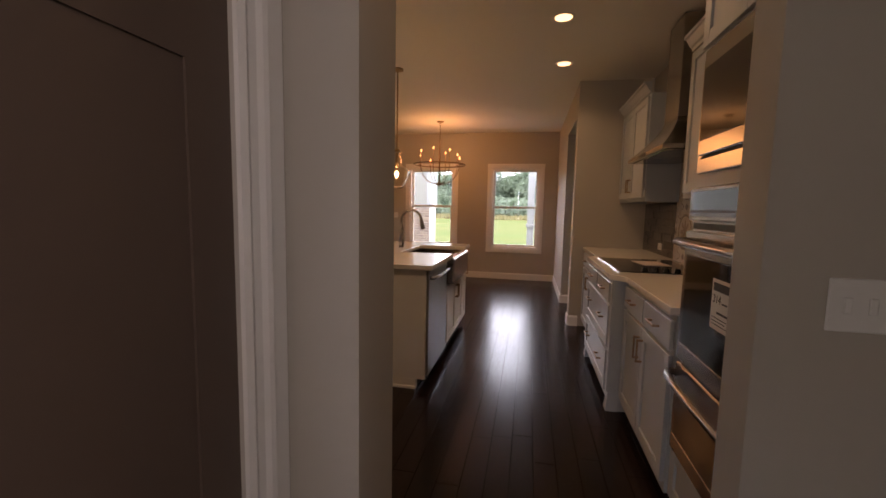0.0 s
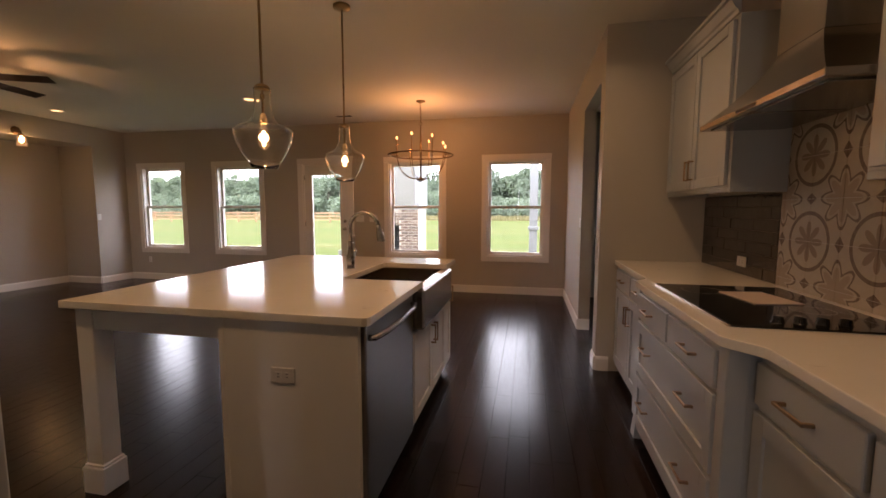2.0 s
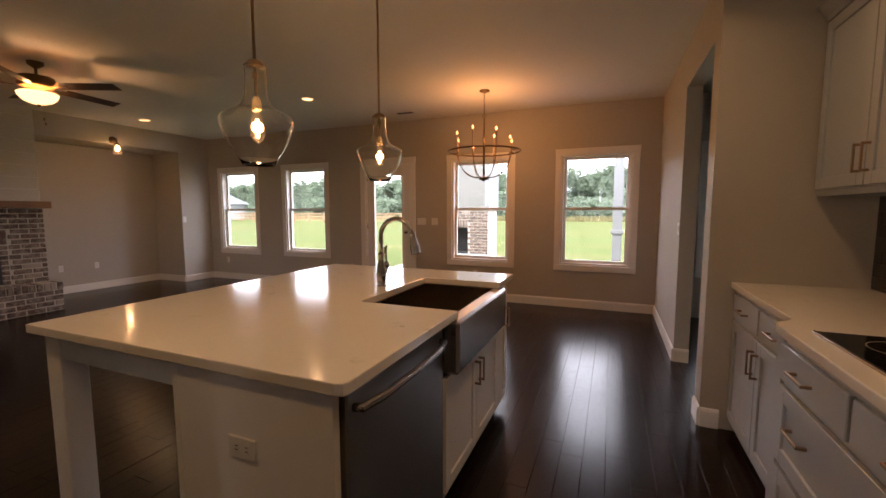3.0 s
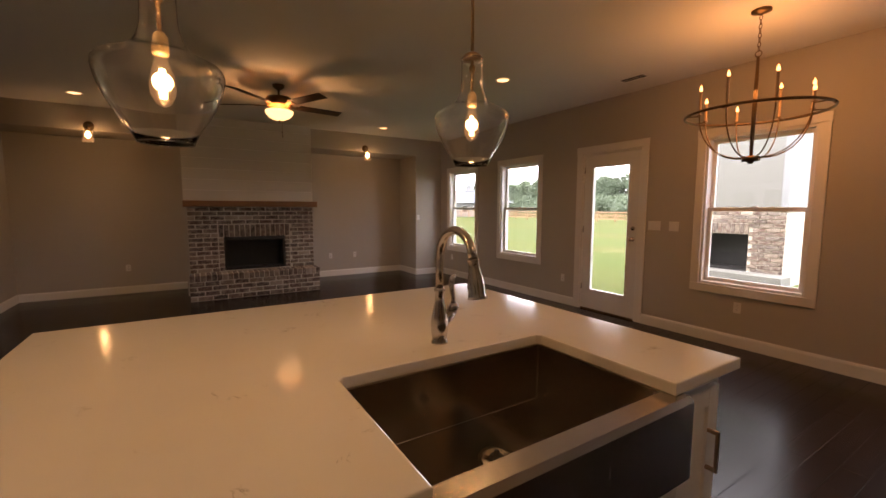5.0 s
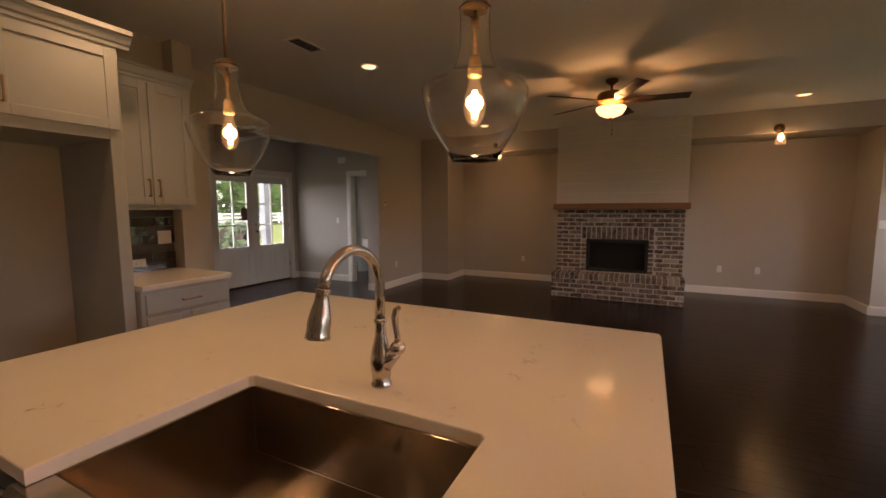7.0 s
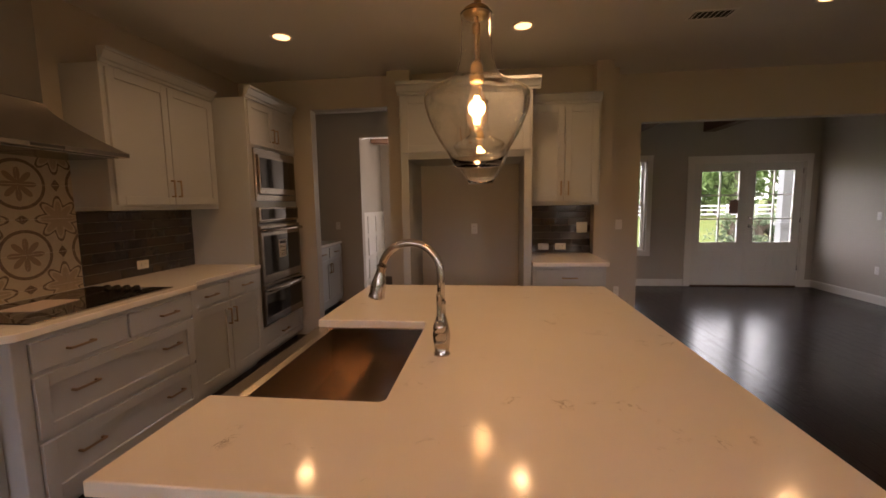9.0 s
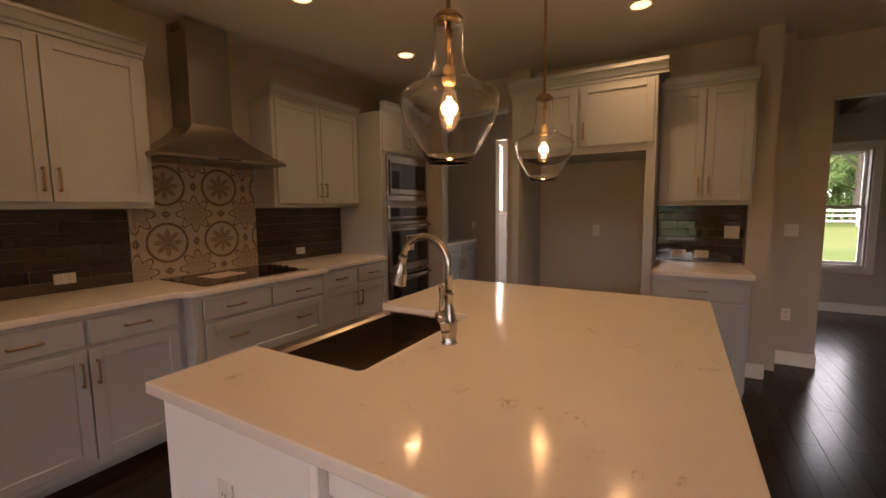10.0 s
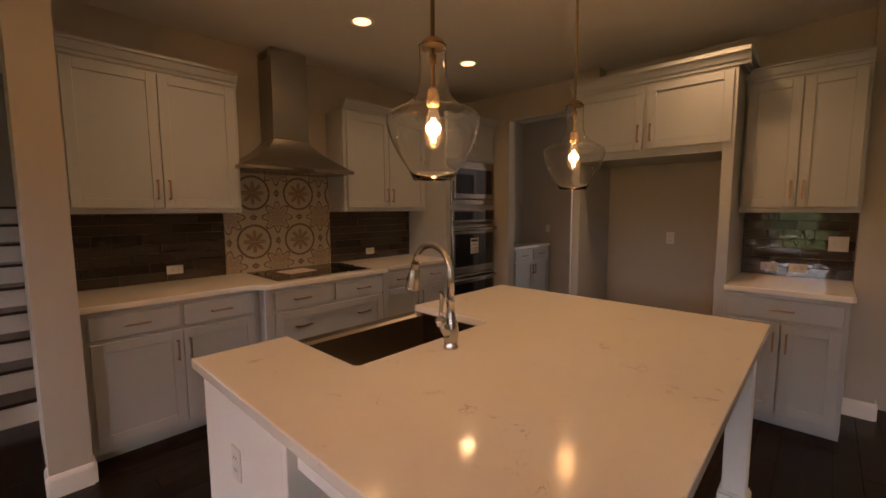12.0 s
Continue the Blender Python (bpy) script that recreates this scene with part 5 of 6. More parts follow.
# sconces on the soffits of the niches
for y in (2.84, 7.18):
    s = thing("wall_sconce", "bronze wall sconce with a clear glass jar with a faint glow of its own and lit bulb", "sconce", "sconces over the niches", at=pose(-8.04, y, 2.615))
    part("backplate", lathe([(0, 0.02), (0.062, 0.018), (0.068, 0.0)], 24), IRON, s, "", pose(0, 0, 0, 0, 90, 0))
    part("arm", tube([(0, 0, 0), (0.07, 0, 0.01), (0.11, 0, -0.02), (0.11, 0, -0.06)], 0.009, 10), IRON, s)
    part("holder", lathe([(0, 0), (0.03, 0), (0.032, -0.03), (0, -0.03)], 20), IRON, s, "", pose(0.11, 0, -0.06))
    # The jar emits a little itself, standing in for the bulb's light on it.
    j = part("glass_jar", lathe([(0.034, -0.02), (0.056, -0.045), (0.068, -0.19), (0.065, -0.19), (0.053, -0.045), (0.031, -0.02)], 24, closed=True), BULBG, s, "clear glass jar with a faint glow of its own", pose(0.11, 0, -0.06))
    j.visible_shadow = False
    part("bulb", lathe([(0, -0.03), (0.014, -0.035), (0.033, -0.075), (0.036, -0.095), (0.022, -0.128), (0, -0.138)], 16), SCON, s, "lit bulb", pose(0.11, 0, -0.06))
    lamp("sconce_lamp", "POINT", (-7.93, y, 2.395), 2.4, 0.02)

# downlights
for x, y, e in ((0.47, 5.11, 2.8), (0.38, 4.03, 2.5), (0.38, 2.77, 3.0), (-1.65, 2.68, 4.2), (-3.81, 7.25, 6), (-7.25, 7.24, 6), (-3.81, 2.84, 6), (-7.22, 2.84, 6)):
    c = thing("downlight", "round recessed ceiling downlight, lit", "downlight", "ceiling downlights", at=pose(x, y, CEIL))
    part("trim_ring", lathe([(0.095, 0), (0.095, -0.006), (0.085, -0.009), (0.070, -0.004), (0.070, 0)], 32), TRIM, c)
    part("lens", lathe([(0, -0.004), (0.068, -0.004), (0.068, -0.001), (0, -0.001)], 32), CANGLOW, c, "glowing lens")
    l = lamp("downlight_lamp", "AREA", (x, y, CEIL - 0.013), e, 0.13, (1.0, 0.60, 0.28), 140)

# vents
for x, y, r in ((-3.09, 2.67, 0), (-2.95, 8.48, 0)):
    v = thing("ceiling_vent", "white louvred ceiling air vent", "vent", at=pose(x, y, CEIL, 0, 0, r))
    part("frame", boxes((-0.17, -0.09, -0.008, -0.145, 0.09, 0), (0.145, -0.09, -0.008, 0.17, 0.09, 0), (-0.145, -0.09, -0.008, 0.145, -0.065, 0), (-0.145, 0.065, -0.008, 0.145, 0.09, 0), bevel=0.002), TRIM, v)
    part("backing", boxes((-0.145, -0.065, -0.0015, 0.145, 0.065, -0.0005)), BLACK, v)
    for i in range(7):
        x_ = -0.125 + i * 0.0417
        part("slat", boxes((x_ - 0.014, -0.064, -0.0015, x_ + 0.014, 0.064, 0.0005)), TRIM, v, "", pose(0, 0, -0.004) @ pose(x_, 0, 0, 0, 28, 0) @ pose(-x_, 0, 0))


# ---------------------------------------------------------------- switches, outlets and small fittings
def plate(kind, at, gangs=1):
    """A white wall plate; local -y out of the wall, its centre at the origin."""
    w = 0.07 + 0.046 * (gangs - 1)
    name = "light_switch" if kind == "switch" else "wall_outlet"
    p = thing(name, "white light switch plate on the wall" if kind == "switch" else "white electrical outlet on the wall", "switch" if kind == "switch" else "outlet", at=at)
    part("cover", boxes((-w / 2, -0.007, -0.058, w / 2, 0, 0.058), bevel=0.003), PLATE, p)
    for i in range(gangs):
        x = (i - (gangs - 1) / 2) * 0.046
        if kind == "switch":
            part("rocker", boxes((x - 0.008, -0.012, -0.018, x + 0.008, -0.007, 0.018), bevel=0.002), PLATE, p)
        else:
            for z in (-0.021, 0.021):
                part("socket", boxes((x - 0.016, -0.0085, z - 0.015, x + 0.016, -0.007, z + 0.015), bevel=0.0006), PLATE, p)
                part("slots", boxes((x - 0.008, -0.0092, z - 0.004, x - 0.005, -0.0086, z + 0.006), (x + 0.005, -0.0092, z - 0.004, x + 0.008, -0.0086, z + 0.006)), BLACK, p)
    return p


def n_(x, z):
    return pose(x, NORTH, z)


def s_(x, y, z):
    return pose(x, y, z, 0, 0, 180)


def e_(x, y, z):
    return pose(x, y, z, 0, 0, -90)


def w_(x, y, z):
    return pose(x, y, z, 0, 0, 90)


plate("switch", n_(-2.917, 1.19), 3)
plate("switch", n_(-2.672, 1.19), 2)
plate("outlet", n_(-4.367, 0.31999999999999995))
plate("outlet", n_(-1.946, 0.33999999999999997))
plate("outlet", n_(-7.565, 0.31999999999999995))
plate("switch", s_(-2.84, 1.21, 1.20), 3)
plate("outlet", s_(-2.87, 1.21, 0.40))
plate("outlet", s_(-7.0, 1.05, 0.35))
th = thing("thermostat", "small white thermostat on the wall", "thermostat", at=s_(-6.62, 1.05, 1.55))
part("case", boxes((-0.04, -0.02, -0.05, 0.04, 0, 0.05), bevel=0.004), PLATE, th)
part("screen", boxes((-0.025, -0.0215, -0.005, 0.025, -0.02, 0.03)), BLACK, th)
plate("switch", w_(-7.02, -0.42, 1.2), 1)
plate("outlet", w_(-7.02, -0.38, 0.40))
plate("outlet", w_(-8.85, 6.65, 0.36))
plate("outlet", w_(-8.85, 7.20, 0.36))
plate("outlet", w_(-8.85, 3.1, 0.36))
plate("switch", w_(-8.04, 8.40, 1.2), 1)
plate("switch", pose(0.71, 7.1, 1.2, 0, 0, -90), 2)
plate("switch", pose(0.885, SOUTH - 0.13, 1.17), 3)
plate("outlet", pose(1.06, -0.12, 1.15, 0, 0, 180))
plate("switch", s_(-2.375, SOUTH + 0.012, 1.195), 2)
for x in (-1.965, -2.15):
    plate("outlet", s_(x, SOUTH + 0.012, 0.985) @ pose(0, 0, 0, 0, 90, 0))
plate("outlet", s_(-1.2, SOUTH, 1.19))
for y in (5.09, 3.15):
    plate("outlet", e_(EAST - 0.012, y, 1.005) @ pose(0, 0, 0, 0, 90, 0), 1)
plate("outlet", pose(-0.945, IY0, 0.635) @ pose(0, 0, 0, 0, 90, 0), 1)
plate("outlet", s_(-0.90, IY1, 0.635), 1)
dt = thing("smoke_detector", "white door chime box high on the foyer wall", "chime", at=w_(-7.02, -0.25, 2.45))
part("case", boxes((-0.1, -0.05, -0.06, 0.1, 0, 0.06), bevel=0.006), PLATE, dt)

# toilet in the powder room
to = thing("toilet", "white ceramic toilet with its tank against the wall", "toilet", at=pose(-8.84, -0.86, FZ, 0, 0, -90))
CER = plain("white ceramic", (0.78, 0.77, 0.74), 0.12)
part("tank", boxes((-0.21, 0.0, 0.38, 0.21, 0.19, 0.74), bevel=0.02), CER, to)
part("tank_lid", boxes((-0.22, -0.0, 0.742, 0.22, 0.20, 0.78), bevel=0.01), CER, to)
part("bowl", lathe([(0, 0), (0.13, 0), (0.12, 0.06), (0.10, 0.16), (0.15, 0.28), (0.19, 0.37), (0.19, 0.395), (0, 0.395)], 28), CER, to, "", Matrix.Translation((0, 0.42, 0)) @ Matrix.Diagonal((0.95, 1.3, 1, 1)))
part("seat", lathe([(0, 0), (0.19, 0), (0.195, 0.012), (0.185, 0.035), (0, 0.04)], 28), CER, to, "", Matrix.Translation((0, 0.42, 0.397)) @ Matrix.Diagonal((0.95, 1.3, 1, 1)))

# stairs beyond the dining opening
sr = thing("staircase", "dark treads with white risers in the stair hall", "stairs", kind="structure", at=pose(0, 0, FZ))
for i in range(10):
    x = 1.95 + 0.255 * i
    part("riser", boxes((x, 5.90, 0.18 * i, x + 0.02, 6.95, 0.18 * i + 0.152)), TRIM, sr)
    part("tread", boxes((x - 0.028, 5.90, 0.18 * i + 0.153, x + 0.255, 6.98, 0.18 * i + 0.18), bevel=0.006), TREAD, sr)
part("stringer", boxes(*[(1.97 + 0.255 * i, 6.90, 0.0, 1.97 + 0.255 * (i + 1), 6.93, 0.18 * i + 0.15) for i in range(8)]), TRIM, sr)

# ---------------------------------------------------------------- outdoors
GZ = -0.18


def ground():
    """Lawn that reaches the horizon, a little uneven."""
    bm = bmesh.new()
    xs = [-2500, -900, -400, -200] + [-120 + 6 * i for i in range(41)] + [200, 400, 900, 2500]
    grid = [[bm.verts.new((x, y, GZ - 0.0 + (0.10 * noise.noise(Vector((x, y, 0)) * 0.05) - 0.05) * (1 if abs(y - 4) > 20 else 0))) for x in xs] for y in xs]
    for r0, r1 in zip(grid, grid[1:]):
        for i in range(len(xs) - 1):
            bm.faces.new((r0[i], r0[i + 1], r1[i + 1], r1[i]))
    return bm


structure("ground", ground(), GRASS, "mown yellow-green meadow grass around the house", "lawn")
CONC = paint("porch concrete", (0.25, 0.245, 0.235), 0.85, 0.12, 40, 0.3, 3)
structure("porch", boxes((-5.3, 12.2, GZ - 0.1, -2.6, 14.0, -0.12), (-0.3, NORTH + 0.16, GZ - 0.1, 3.5, 12.0, -0.12), bevel=0.01), CONC, "pale concrete back porch slab", "porch")
structure("front_porch", boxes((-8.5, -4.2, GZ - 0.1, -1.5, -1.76, -0.12), bevel=0.01), CONC, "pale concrete front porch slab", "porch")


def porch_post(x, y):
    p = thing("porch_post", "square white porch post with base trim", "post", "porch posts", at=pose(x, y, -0.12))
    part("shaft", boxes((-0.09, -0.09, 0.0, 0.09, 0.09, 2.85), bevel=0.004), SIDING, p)
    part("base_trim", boxes((-0.115, -0.115, 0, 0.115, 0.115, 0.18), bevel=0.006), SIDING, p)
    part("collar", boxes((-0.12, -0.12, 1.02, 0.12, 0.12, 1.10), bevel=0.006), SIDING, p)
    return p


porch_post(0.22, 11.6)
porch_post(-4.95, -3.3)
porch_post(-7.6, -3.3)
tagged(part("porch_roof", boxes((0.95, NORTH + 0.16, 2.62, 3.5, 11.75, 2.80)), SIDING), "white porch roof over the far end of the slab", "roof", kind="structure")

# outdoor fireplace on the porch
# Beige siding with the porch shade put into its colour as a darker tone.
SHADED_SIDING = paint("shaded beige siding", (0.17, 0.17, 0.15), 0.7, 0.05, 60, 0.1)
of = thing("outdoor_fireplace", "brick porch fireplace with pale siding above", "fireplace")
OY = 13.0
part("core", boxes((-5.0, OY + 0.012, -0.03, -4.45, OY + 0.9, 1.36), (-3.45, OY + 0.012, -0.03, -2.9, OY + 0.9, 1.36), (-4.45, OY + 0.012, 0.92, -3.45, OY + 0.9, 1.36), (-4.45, OY + 0.5, -0.03, -3.45, OY + 0.9, 0.92)), MORTAR, of)
part("firebox", boxes((-4.449, OY + 0.48, 0.25, -3.451, OY + 0.499, 0.919), (-4.449, OY + 0.02, -0.03, -3.451, OY + 0.48, 0.25)), BLACK, of, "black firebox")
part("chimney_siding", boxes((-5.0, OY, 1.362, -2.98, OY + 0.9, 4.2)), SHADED_SIDING, of, "pale siding")
part("corner_board", boxes((-2.979, OY - 0.02, 1.362, -2.86, OY + 0.92, 4.2)), SIDING, of)
part("hearth", boxes((-5.1, OY - 0.45, -0.03, -2.75, OY - 0.01, 0.22), bevel=0.01), SHADED_SIDING, of)
nrow = 18
for i in range(nrow):
    z = -0.03 + (i + 0.5) * 0.0772
    for j in range(11):
        x = -5.0 + (j + (0.5 if i % 2 else 0.0)) * 0.215
        x1 = min(x + 0.205, -2.9)
        if z < 0.92 + 0.21:
            if x < -4.45 < x1:
                x1 = -4.455
            elif x < -3.45 < x1:
                x = -3.445
        if x1 - x < 0.05 or (x > -4.46 and x1 < -3.44 and z < 0.92 + 0.21):
            continue
        key = ("o", round(x1 - x, 2))
        if key not in brick_cache:
            brick_cache[key] = mesh_of("brick", boxes((0, -0.03, -0.033, x1 - x, 0.03, 0.033), bevel=0.005), BRICK)
        ob = new("brick", brick_cache[key])
        ob.parent = of
        ob.location = (x, OY + 0.025, z)
for j in range(13):
    key = ("os",)
    if key not in brick_cache:
        brick_cache[key] = mesh_of("brick", boxes((0, -0.03, -0.095, 0.066, 0.03, 0.095), bevel=0.005), BRICK)
    ob = new("brick", brick_cache[key])
    ob.parent = of
    ob.location = (-4.45 + j * 0.0775, OY + 0.025, 1.025)


def fence(name, label, a, b, material, rails, step=2.4, h=1.25):
    """A rail fence from a to b."""
    f = thing(name, label, "fence")
    a, b = Vector((*a, GZ)), Vector((*b, GZ))
    n = int((b - a).length / step)
    ang = math.degrees(math.atan2(b.y - a.y, b.x - a.x))
    post = mesh_of("post", boxes((-0.07, -0.07, -0.1, 0.07, 0.07, h), bevel=0.01), material)
    rail = mesh_of("rail", boxes((0, -0.03, -0.07, (b - a).length / n, 0.03, 0.07), bevel=0.005), material)
    for i in range(n + 1):
        p = a.lerp(b, i / n)
        o = new("post", post)
        o.parent, o.matrix_basis = f, pose(p.x, p.y, p.z, 0, 0, ang)
        if i < n:
            for z in rails:
                o = new("rail", rail)
                o.parent, o.matrix_basis = f, pose(p.x, p.y, p.z + z, 0, 0, ang) @ pose(0, -0.08, 0)


fence("rail_fence", "brown three-rail wooden pasture fence", (-75, 47), (-13, 47), FENCEW, (0.35, 0.75, 1.12))
WHITEF = plain("white fence vinyl", (0.5, 0.5, 0.5), 0.5)
fence("white_fence", "white three-rail fence along the front field", (-60, -34), (-8, -34), WHITEF, (0.35, 0.75, 1.12))


def woods(name, label, rows, seed, leaf=0.55, per=420, material=HAZED_LEAF):
    """Far trees: tapered trunks, limbs, and crowns of many leaf clumps with gaps."""
    rnd = random.Random(seed)
    vs, fs, tv, tf = [], [], [], []
    for x, y, h, r in rows:
        k = len(tv)
        for z, q in ((GZ, 0.25), (h * 0.8, 0.06)):
            for i in range(6):
                a = math.pi * i / 3
                tv.append((x + q * math.cos(a), y + q * math.sin(a), z))
        for i in range(6):
            tf.append((k + i, k + (i + 1) % 6, k + 6 + (i + 1) % 6, k + 6 + i))
        clumps = []
        for _ in range(22):
            a, q = rnd.uniform(0, 2 * math.pi), r * math.sqrt(rnd.random())
            zz = h * rnd.uniform(0.08, 1.0)
            q *= 1.0 - 0.55 * max(0, zz / h - 0.55) / 0.45
            clumps.append((x + q * math.cos(a), y + q * math.sin(a), zz, r * rnd.uniform(0.30, 0.46)))
        for cx_, cy_, cz_, cr in clumps:
            k = len(tv)
            for px, py, pz, q in ((x, y, cz_ * 0.7, 0.09), (cx_, cy_, cz_, 0.03)):
                for i in range(3):
                    a = 2 * math.pi * i / 3
                    tv.append((px + q * math.cos(a), py + q * math.sin(a), pz))
            for i in range(3):
                tf.append((k + i, k + (i + 1) % 3, k + 3 + (i + 1) % 3, k + 3 + i))
            for _ in range(per // 22):
                d_ = Vector((rnd.gauss(0, 1), rnd.gauss(0, 1), rnd.gauss(0, 0.8))).normalized() * cr * rnd.uniform(0.35, 1.1)
                u = Vector((rnd.gauss(0, 1), rnd.gauss(0, 1), rnd.gauss(0, 1))).normalized() * leaf * rnd.uniform(0.4, 1.0)
                v = u.orthogonal().normalized() * leaf * rnd.uniform(0.3, 0.7)
                c = Vector((cx_, cy_, cz_)) + d_
                k = len(vs)
                vs += [c - u, c + v, c + u, c - v]
                fs.append((k, k + 1, k + 2, k + 3))
    w_thing = thing(name, label, "trees", kind="stuff")
    for nm, a, b, mt in (("crowns", vs, fs, material), ("trunks", tv, tf, BARK)):
        me = bpy.data.meshes.new(nm)
        me.from_pydata([tuple(q) for q in a], [], b)
        me.materials.append(mt)
        tagged(new(nm, me), kind="stuff").parent = w_thing


rnd = random.Random(5)
north = []
for i in range(200):
    x = -125 + i * 0.9 + rnd.uniform(-2, 2)
    near = rnd.random() < 0.35
    north.append((x, (76 if near else 88) + rnd.uniform(-4, 6) + 0.05 * abs(x), rnd.uniform(2.6, 4.2) if near else rnd.uniform(7.2, 9.4), rnd.uniform(2.8, 3.8)))
woods("far_woods", "dense green woods beyond the meadow", north, 3, 0.36, 2080)
TALLG = leaf_mat("tall dry grass", (0.15, 0.125, 0.055), (0.21, 0.165, 0.08))
gv, gf = [], []
for i in range(9000):
    x, y, h, a = rnd.uniform(-110, 45), rnd.uniform(62, 71), rnd.uniform(0.3, 0.8), rnd.uniform(0, 3.14)
    k = len(gv)
    c_, s_x = 0.22 * math.cos(a), 0.22 * math.sin(a)
    gv += [(x - c_, y - s_x, GZ - 0.05), (x + c_, y + s_x, GZ - 0.05), (x + c_ * 0.3 + rnd.uniform(-0.2, 0.2), y, GZ + h)]
    gf.append((k, k + 1, k + 2))
me = bpy.data.meshes.new("tall_grass")
me.from_pydata(gv, [], gf)
me.materials.append(TALLG)
tagged(new("tall_grass", me), "strip of tall dry brown grass before the woods", "grass", kind="stuff")
south = [(-75 + i * 0.95 + rnd.uniform(-2, 2), -42 + rnd.uniform(-9, 3), rnd.uniform(9, 14), rnd.uniform(2.5, 4.0)) for i in range(70)]
woods("front_woods", "green trees beyond the white fence", south, 9, 0.36, 1600, leaf_mat("sunny leaves", (0.13, 0.21, 0.07), (0.20, 0.29, 0.10)))
bush = [(-8.9 + 0.5 * i, -5.6 + 0.2 * (i % 2), 1.0, 0.55) for i in range(3)]
woods("shrubs", "low green shrubs by the front porch", bush, 4, 0.10, 420)

# neighbour's house across the meadow
nh = thing("neighbour_house", "single-storey pale house with a grey hip roof", "house", at=pose(-68, 53, GZ, 0, 0, 53))
part("wall", boxes((-7.5, -5, 0, 7.5, 5, 2.6), (2.5, -7.5, 0, 7.0, -5, 2.6)), SIDING, nh)
bm = bmesh.new()
for pts, top in (([(-8.3, -6, 2.6), (8.3, -6, 2.6), (8.3, 6, 2.6), (-8.3, 6, 2.6)], [(-4.0, 0, 5.2), (4.0, 0, 5.2)]), ([(1.9, -8.2, 2.61), (7.6, -8.2, 2.61), (7.6, 0, 2.61), (1.9, 0, 2.61)], [(4.75, -6.0, 4.6), (4.75, 0, 4.6)])):
    b = [bm.verts.new(p) for p in pts]
    t = [bm.verts.new(p) for p in top]
    if abs(top[0][1] - top[1][1]) < 0.01:
        for f in ((b[0], b[1], t[1], t[0]), (b[2], b[3], t[0], t[1]), (b[3], b[0], t[0]), (b[1], b[2], t[1])):
            bm.faces.new(f)
    else:
        for f in ((b[1], b[2], t[1], t[0]), (b[3], b[0], t[0], t[1]), (b[0], b[1], t[0])):
            bm.faces.new(f)
roof = part("roof", bm, ROOF, nh, "grey shingle roof")
part("chimney", boxes((-1.0, -0.6, 3.5, 0.2, 0.6, 6.0), (-1.1, -0.7, 6.0, 0.3, 0.7, 6.2)), SIDING, roof, "pale chimney")
for x, y in ((-6, -5), (-3.5, -5), (-1, -5), (1.2, -5), (4.75, -7.5)):
    wn_ = part("window", boxes((x - 0.6, y - 0.05, 0.8, x + 0.6, y - 0.005, 2.2)), TRIM, nh)
    part("pane", boxes((x - 0.52, y - 0.07, 0.88, x + 0.52, y - 0.051, 2.12)), BLACKG, wn_)

# ---------------------------------------------------------------- tiles on the backsplashes
tile_cache = {}


def tile_piece(key, w, h, t, material, name="tile"):
    if key not in tile_cache:
        tile_cache[key] = mesh_of(name, boxes((0.0012, -t, 0.0012, w - 0.0012, 0, h - 0.0012), bevel=0.0016), material)
    ob = new(name, tile_cache[key])
    return ob


def subway(name, label, at, width, z0, z1, th=0.0765, tl=0.305):
    """Running-bond glazed tiles; local x along the wall, -y out of it."""
    g = thing(name, label, "backsplash", kind="structure", at=at)
    part("grout_bed", boxes((0, -0.005, z0, width, -0.001, z1)), GROUT, g)
    n = math.ceil((z1 - z0) / th - 0.05)
    for i in range(n):
        za, zb = z0 + i * th, min(z0 + (i + 1) * th, z1)
        x = -tl * ((i * 0.37) % 1.0)
        while x < width - 0.01:
            xa, xb = max(x, 0), min(x + tl, width)
            if xb - xa > 0.012:
                ob = tile_piece(("s", round(xb - xa, 3), round(zb - za, 3)), xb - xa, zb - za, 0.010, TILE)
                ob.parent = g
                ob.matrix_basis = pose(xa, 0, za, random.uniform(-1.0, 1.0), 0, random.uniform(-0.6, 0.6))
            x += tl


PY0, PY1 = 3.66, 4.70
subway("backsplash", "dark glossy subway tile beside the range", east(5.754, EAST), 5.754 - PY1 - 0.002, 0.915, 1.458)
subway("backsplash", "dark glossy subway tile beside the range", east(PY0 - 0.002, EAST), PY0 - 2.534, 0.915, 1.458)
subway("backsplash", "dark glossy subway tile over the coffee bar", pose(-1.772, SOUTH, 0, 0, 0, 180), 0.696, 0.915, 1.438)
g = thing("patterned_backsplash", "ivory and brown patterned tile panel behind the cooktop", "backsplash", kind="structure")
part("grout_bed", boxes((EAST - 0.006, PY0, 0.915, EAST - 0.001, PY1, 1.83)), PGROUT, g)
step = 0.445 / 2
ys = [PY0] + [4.00 + step * i for i in range(-1, 4) if PY0 + 0.02 < 4.00 + step * i < PY1 - 0.02] + [PY1]
zs = [0.915] + [1.19 + step * i for i in range(-1, 3)] + [1.83]
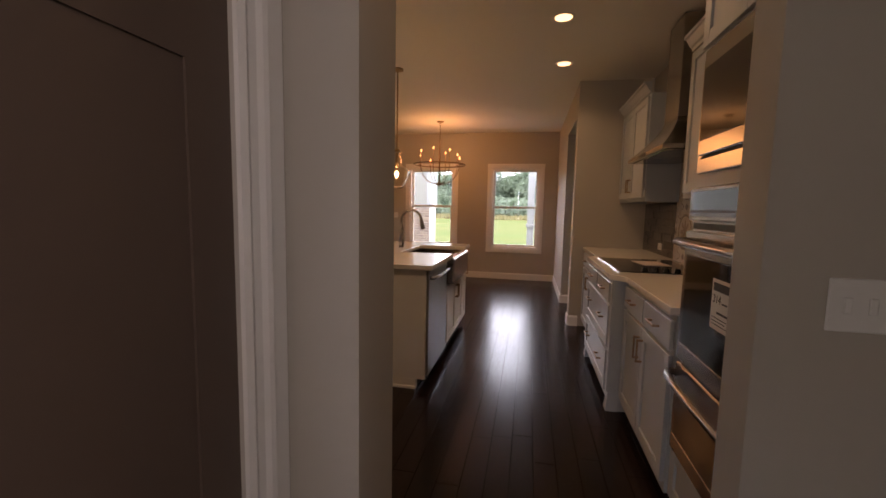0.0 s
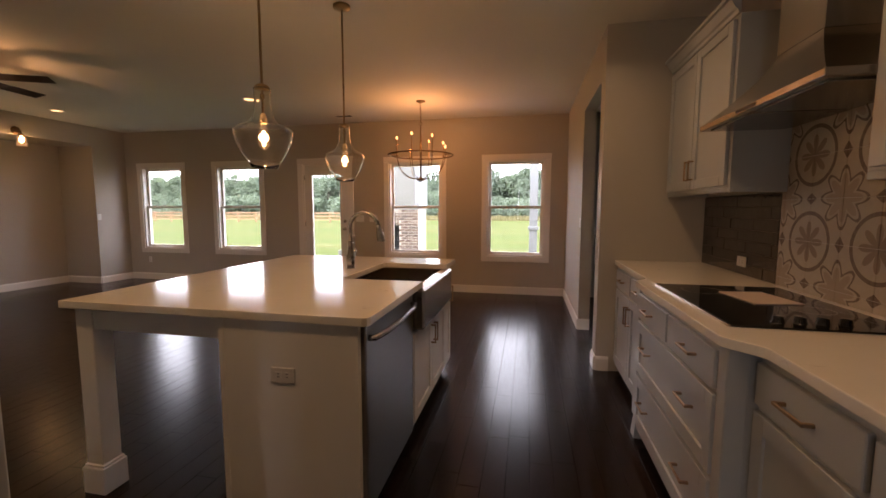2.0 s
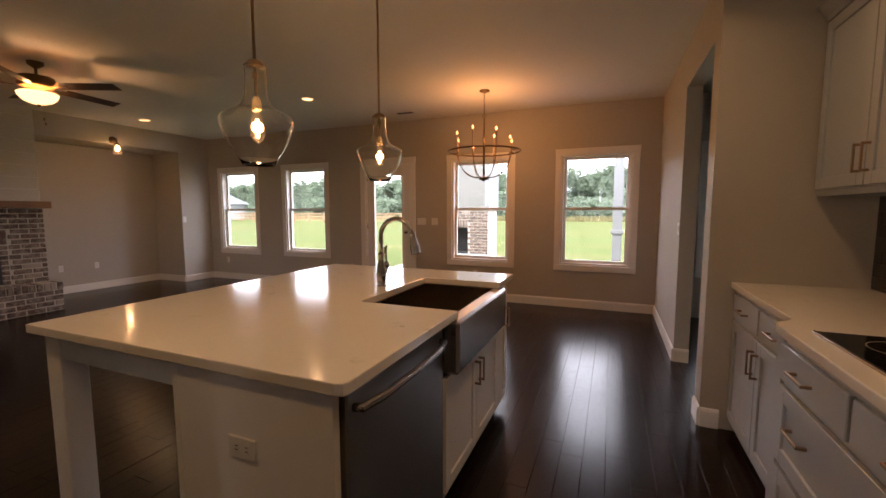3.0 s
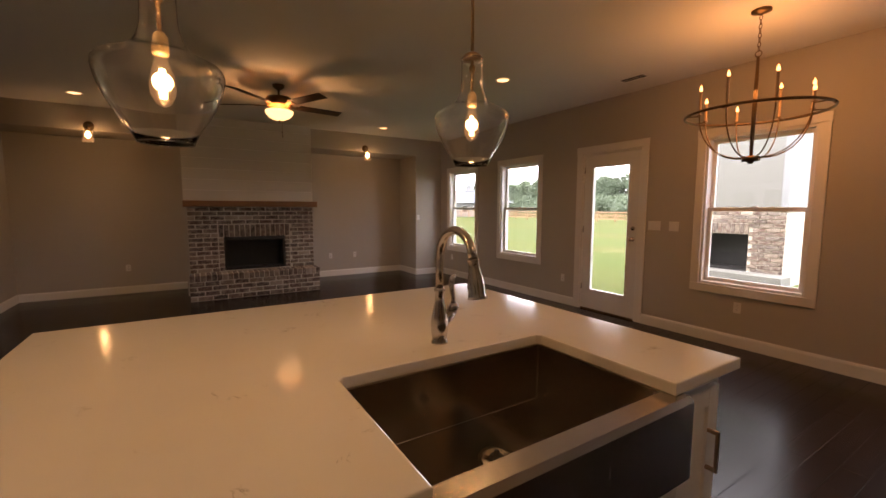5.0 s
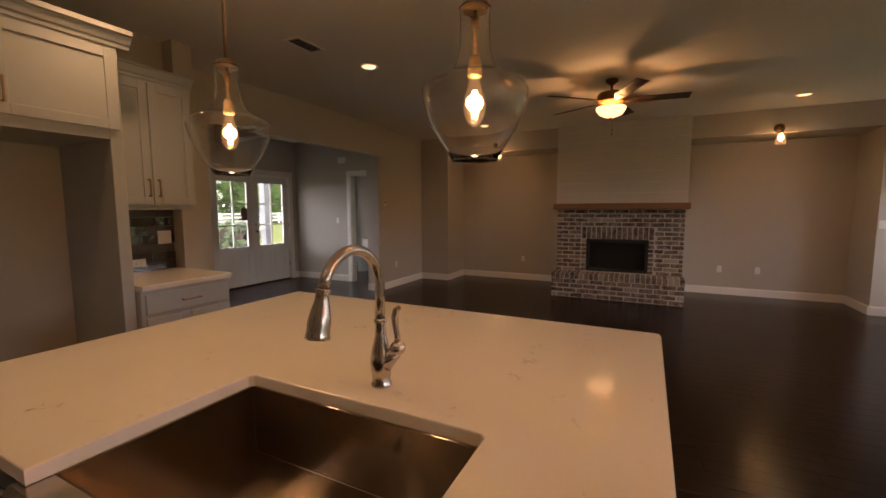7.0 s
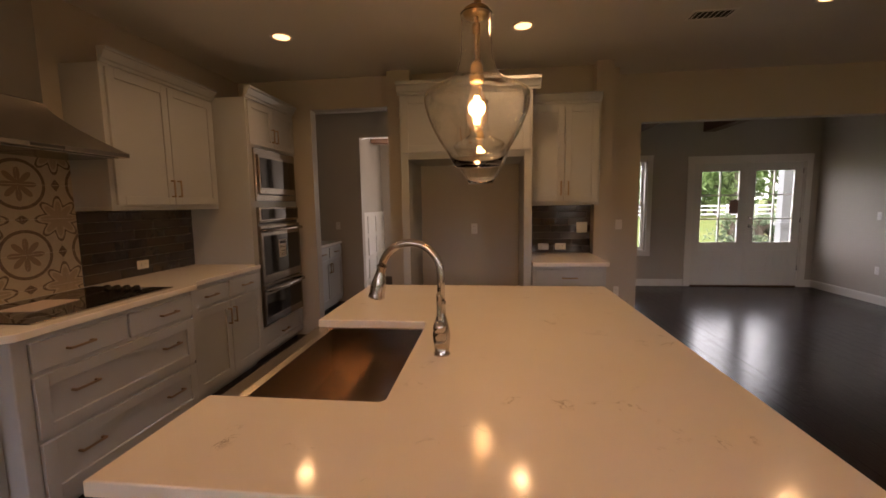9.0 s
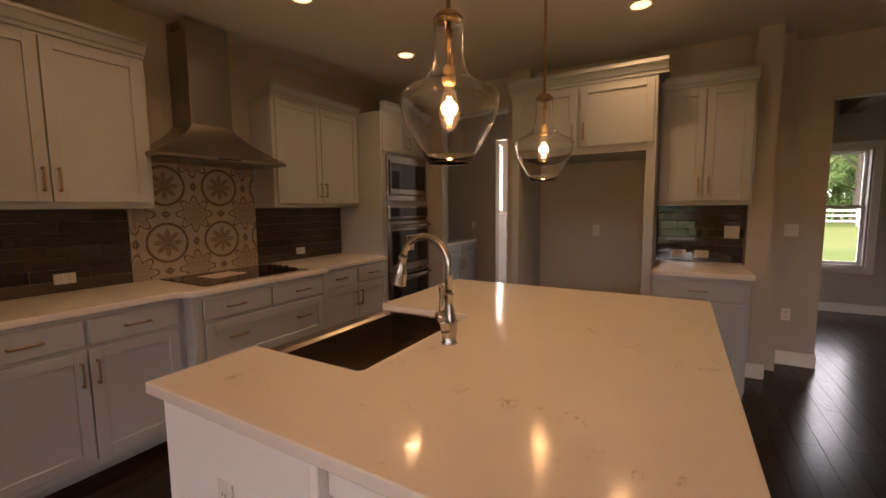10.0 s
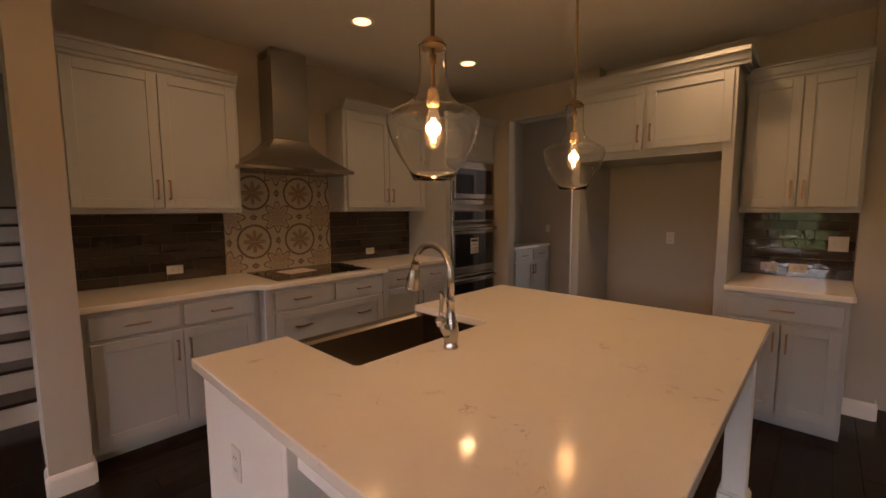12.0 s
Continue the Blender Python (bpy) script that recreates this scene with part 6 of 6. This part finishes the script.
for ya, yb in zip(ys, ys[1:]):
    for za, zb in zip(zs, zs[1:]):
        ob = tile_piece(("p", round(yb - ya, 3), round(zb - za, 3)), yb - ya, zb - za, 0.009, PTILE)
        ob.parent = g
        ob.matrix_basis = pose(EAST - 0.001, yb, za, 0, 0, -90)

# ---------------------------------------------------------------- floor planks
fl = thing("floor", "dark espresso hand-scraped hardwood plank floor", "floor", kind="structure")
PW = 0.127
LENGTHS = (0.61, 0.91, 1.22, 1.52)
plank_mesh = {}
rnd = random.Random(11)


def plank_verts(x, y, w, l, z=0.0, f=0.0):
    g_, c = 0.0005, 0.0014
    lo, hi = f - 0.011, f + z
    return [(x + g_, y + g_, lo), (x + w - g_, y + g_, lo), (x + w - g_, y + l - g_, lo), (x + g_, y + l - g_, lo),
            (x + g_, y + g_, hi - c), (x + w - g_, y + g_, hi - c), (x + w - g_, y + l - g_, hi - c), (x + g_, y + l - g_, hi - c),
            (x + g_ + c, y + g_ + c, hi), (x + w - g_ - c, y + g_ + c, hi), (x + w - g_ - c, y + l - g_ - c, hi), (x + g_ + c, y + l - g_ - c, hi)]


PF = [(0, 1, 5, 4), (1, 2, 6, 5), (2, 3, 7, 6), (3, 0, 4, 7), (4, 5, 9, 8), (5, 6, 10, 9), (6, 7, 11, 10), (7, 4, 8, 11), (8, 9, 10, 11)]
for l in LENGTHS:
    me = bpy.data.meshes.new("plank")
    me.from_pydata(plank_verts(0, 0, PW, l), [], PF)
    me.materials.append(FLOOR)
    plank_mesh[l] = me
rv, rf = [], []
x = -9.02
while x < 4.1:
    y = -2.6 - rnd.uniform(0, 1.2)
    while y < NORTH:
        l = rnd.choice(LENGTHS)
        if -2.9 < x < 0.75 and 1.2 < y and y + l < NORTH + 0.15:
            o = new("plank", plank_mesh[l])
            o.parent, o.location = fl, (x, y, FZ + rnd.uniform(-0.0006, 0.0))
        else:
            k = len(rv)
            rv += plank_verts(x, y, PW, min(l, NORTH + 0.1 - y), rnd.uniform(-0.0006, 0.0), FZ)
            rf += [tuple(k + i for i in f) for f in PF]
        y += l
    x += PW
me = bpy.data.meshes.new("planks")
me.from_pydata(rv, [], rf)
me.materials.append(FLOOR)
tagged(new("planks", me), kind="stuff").parent = fl
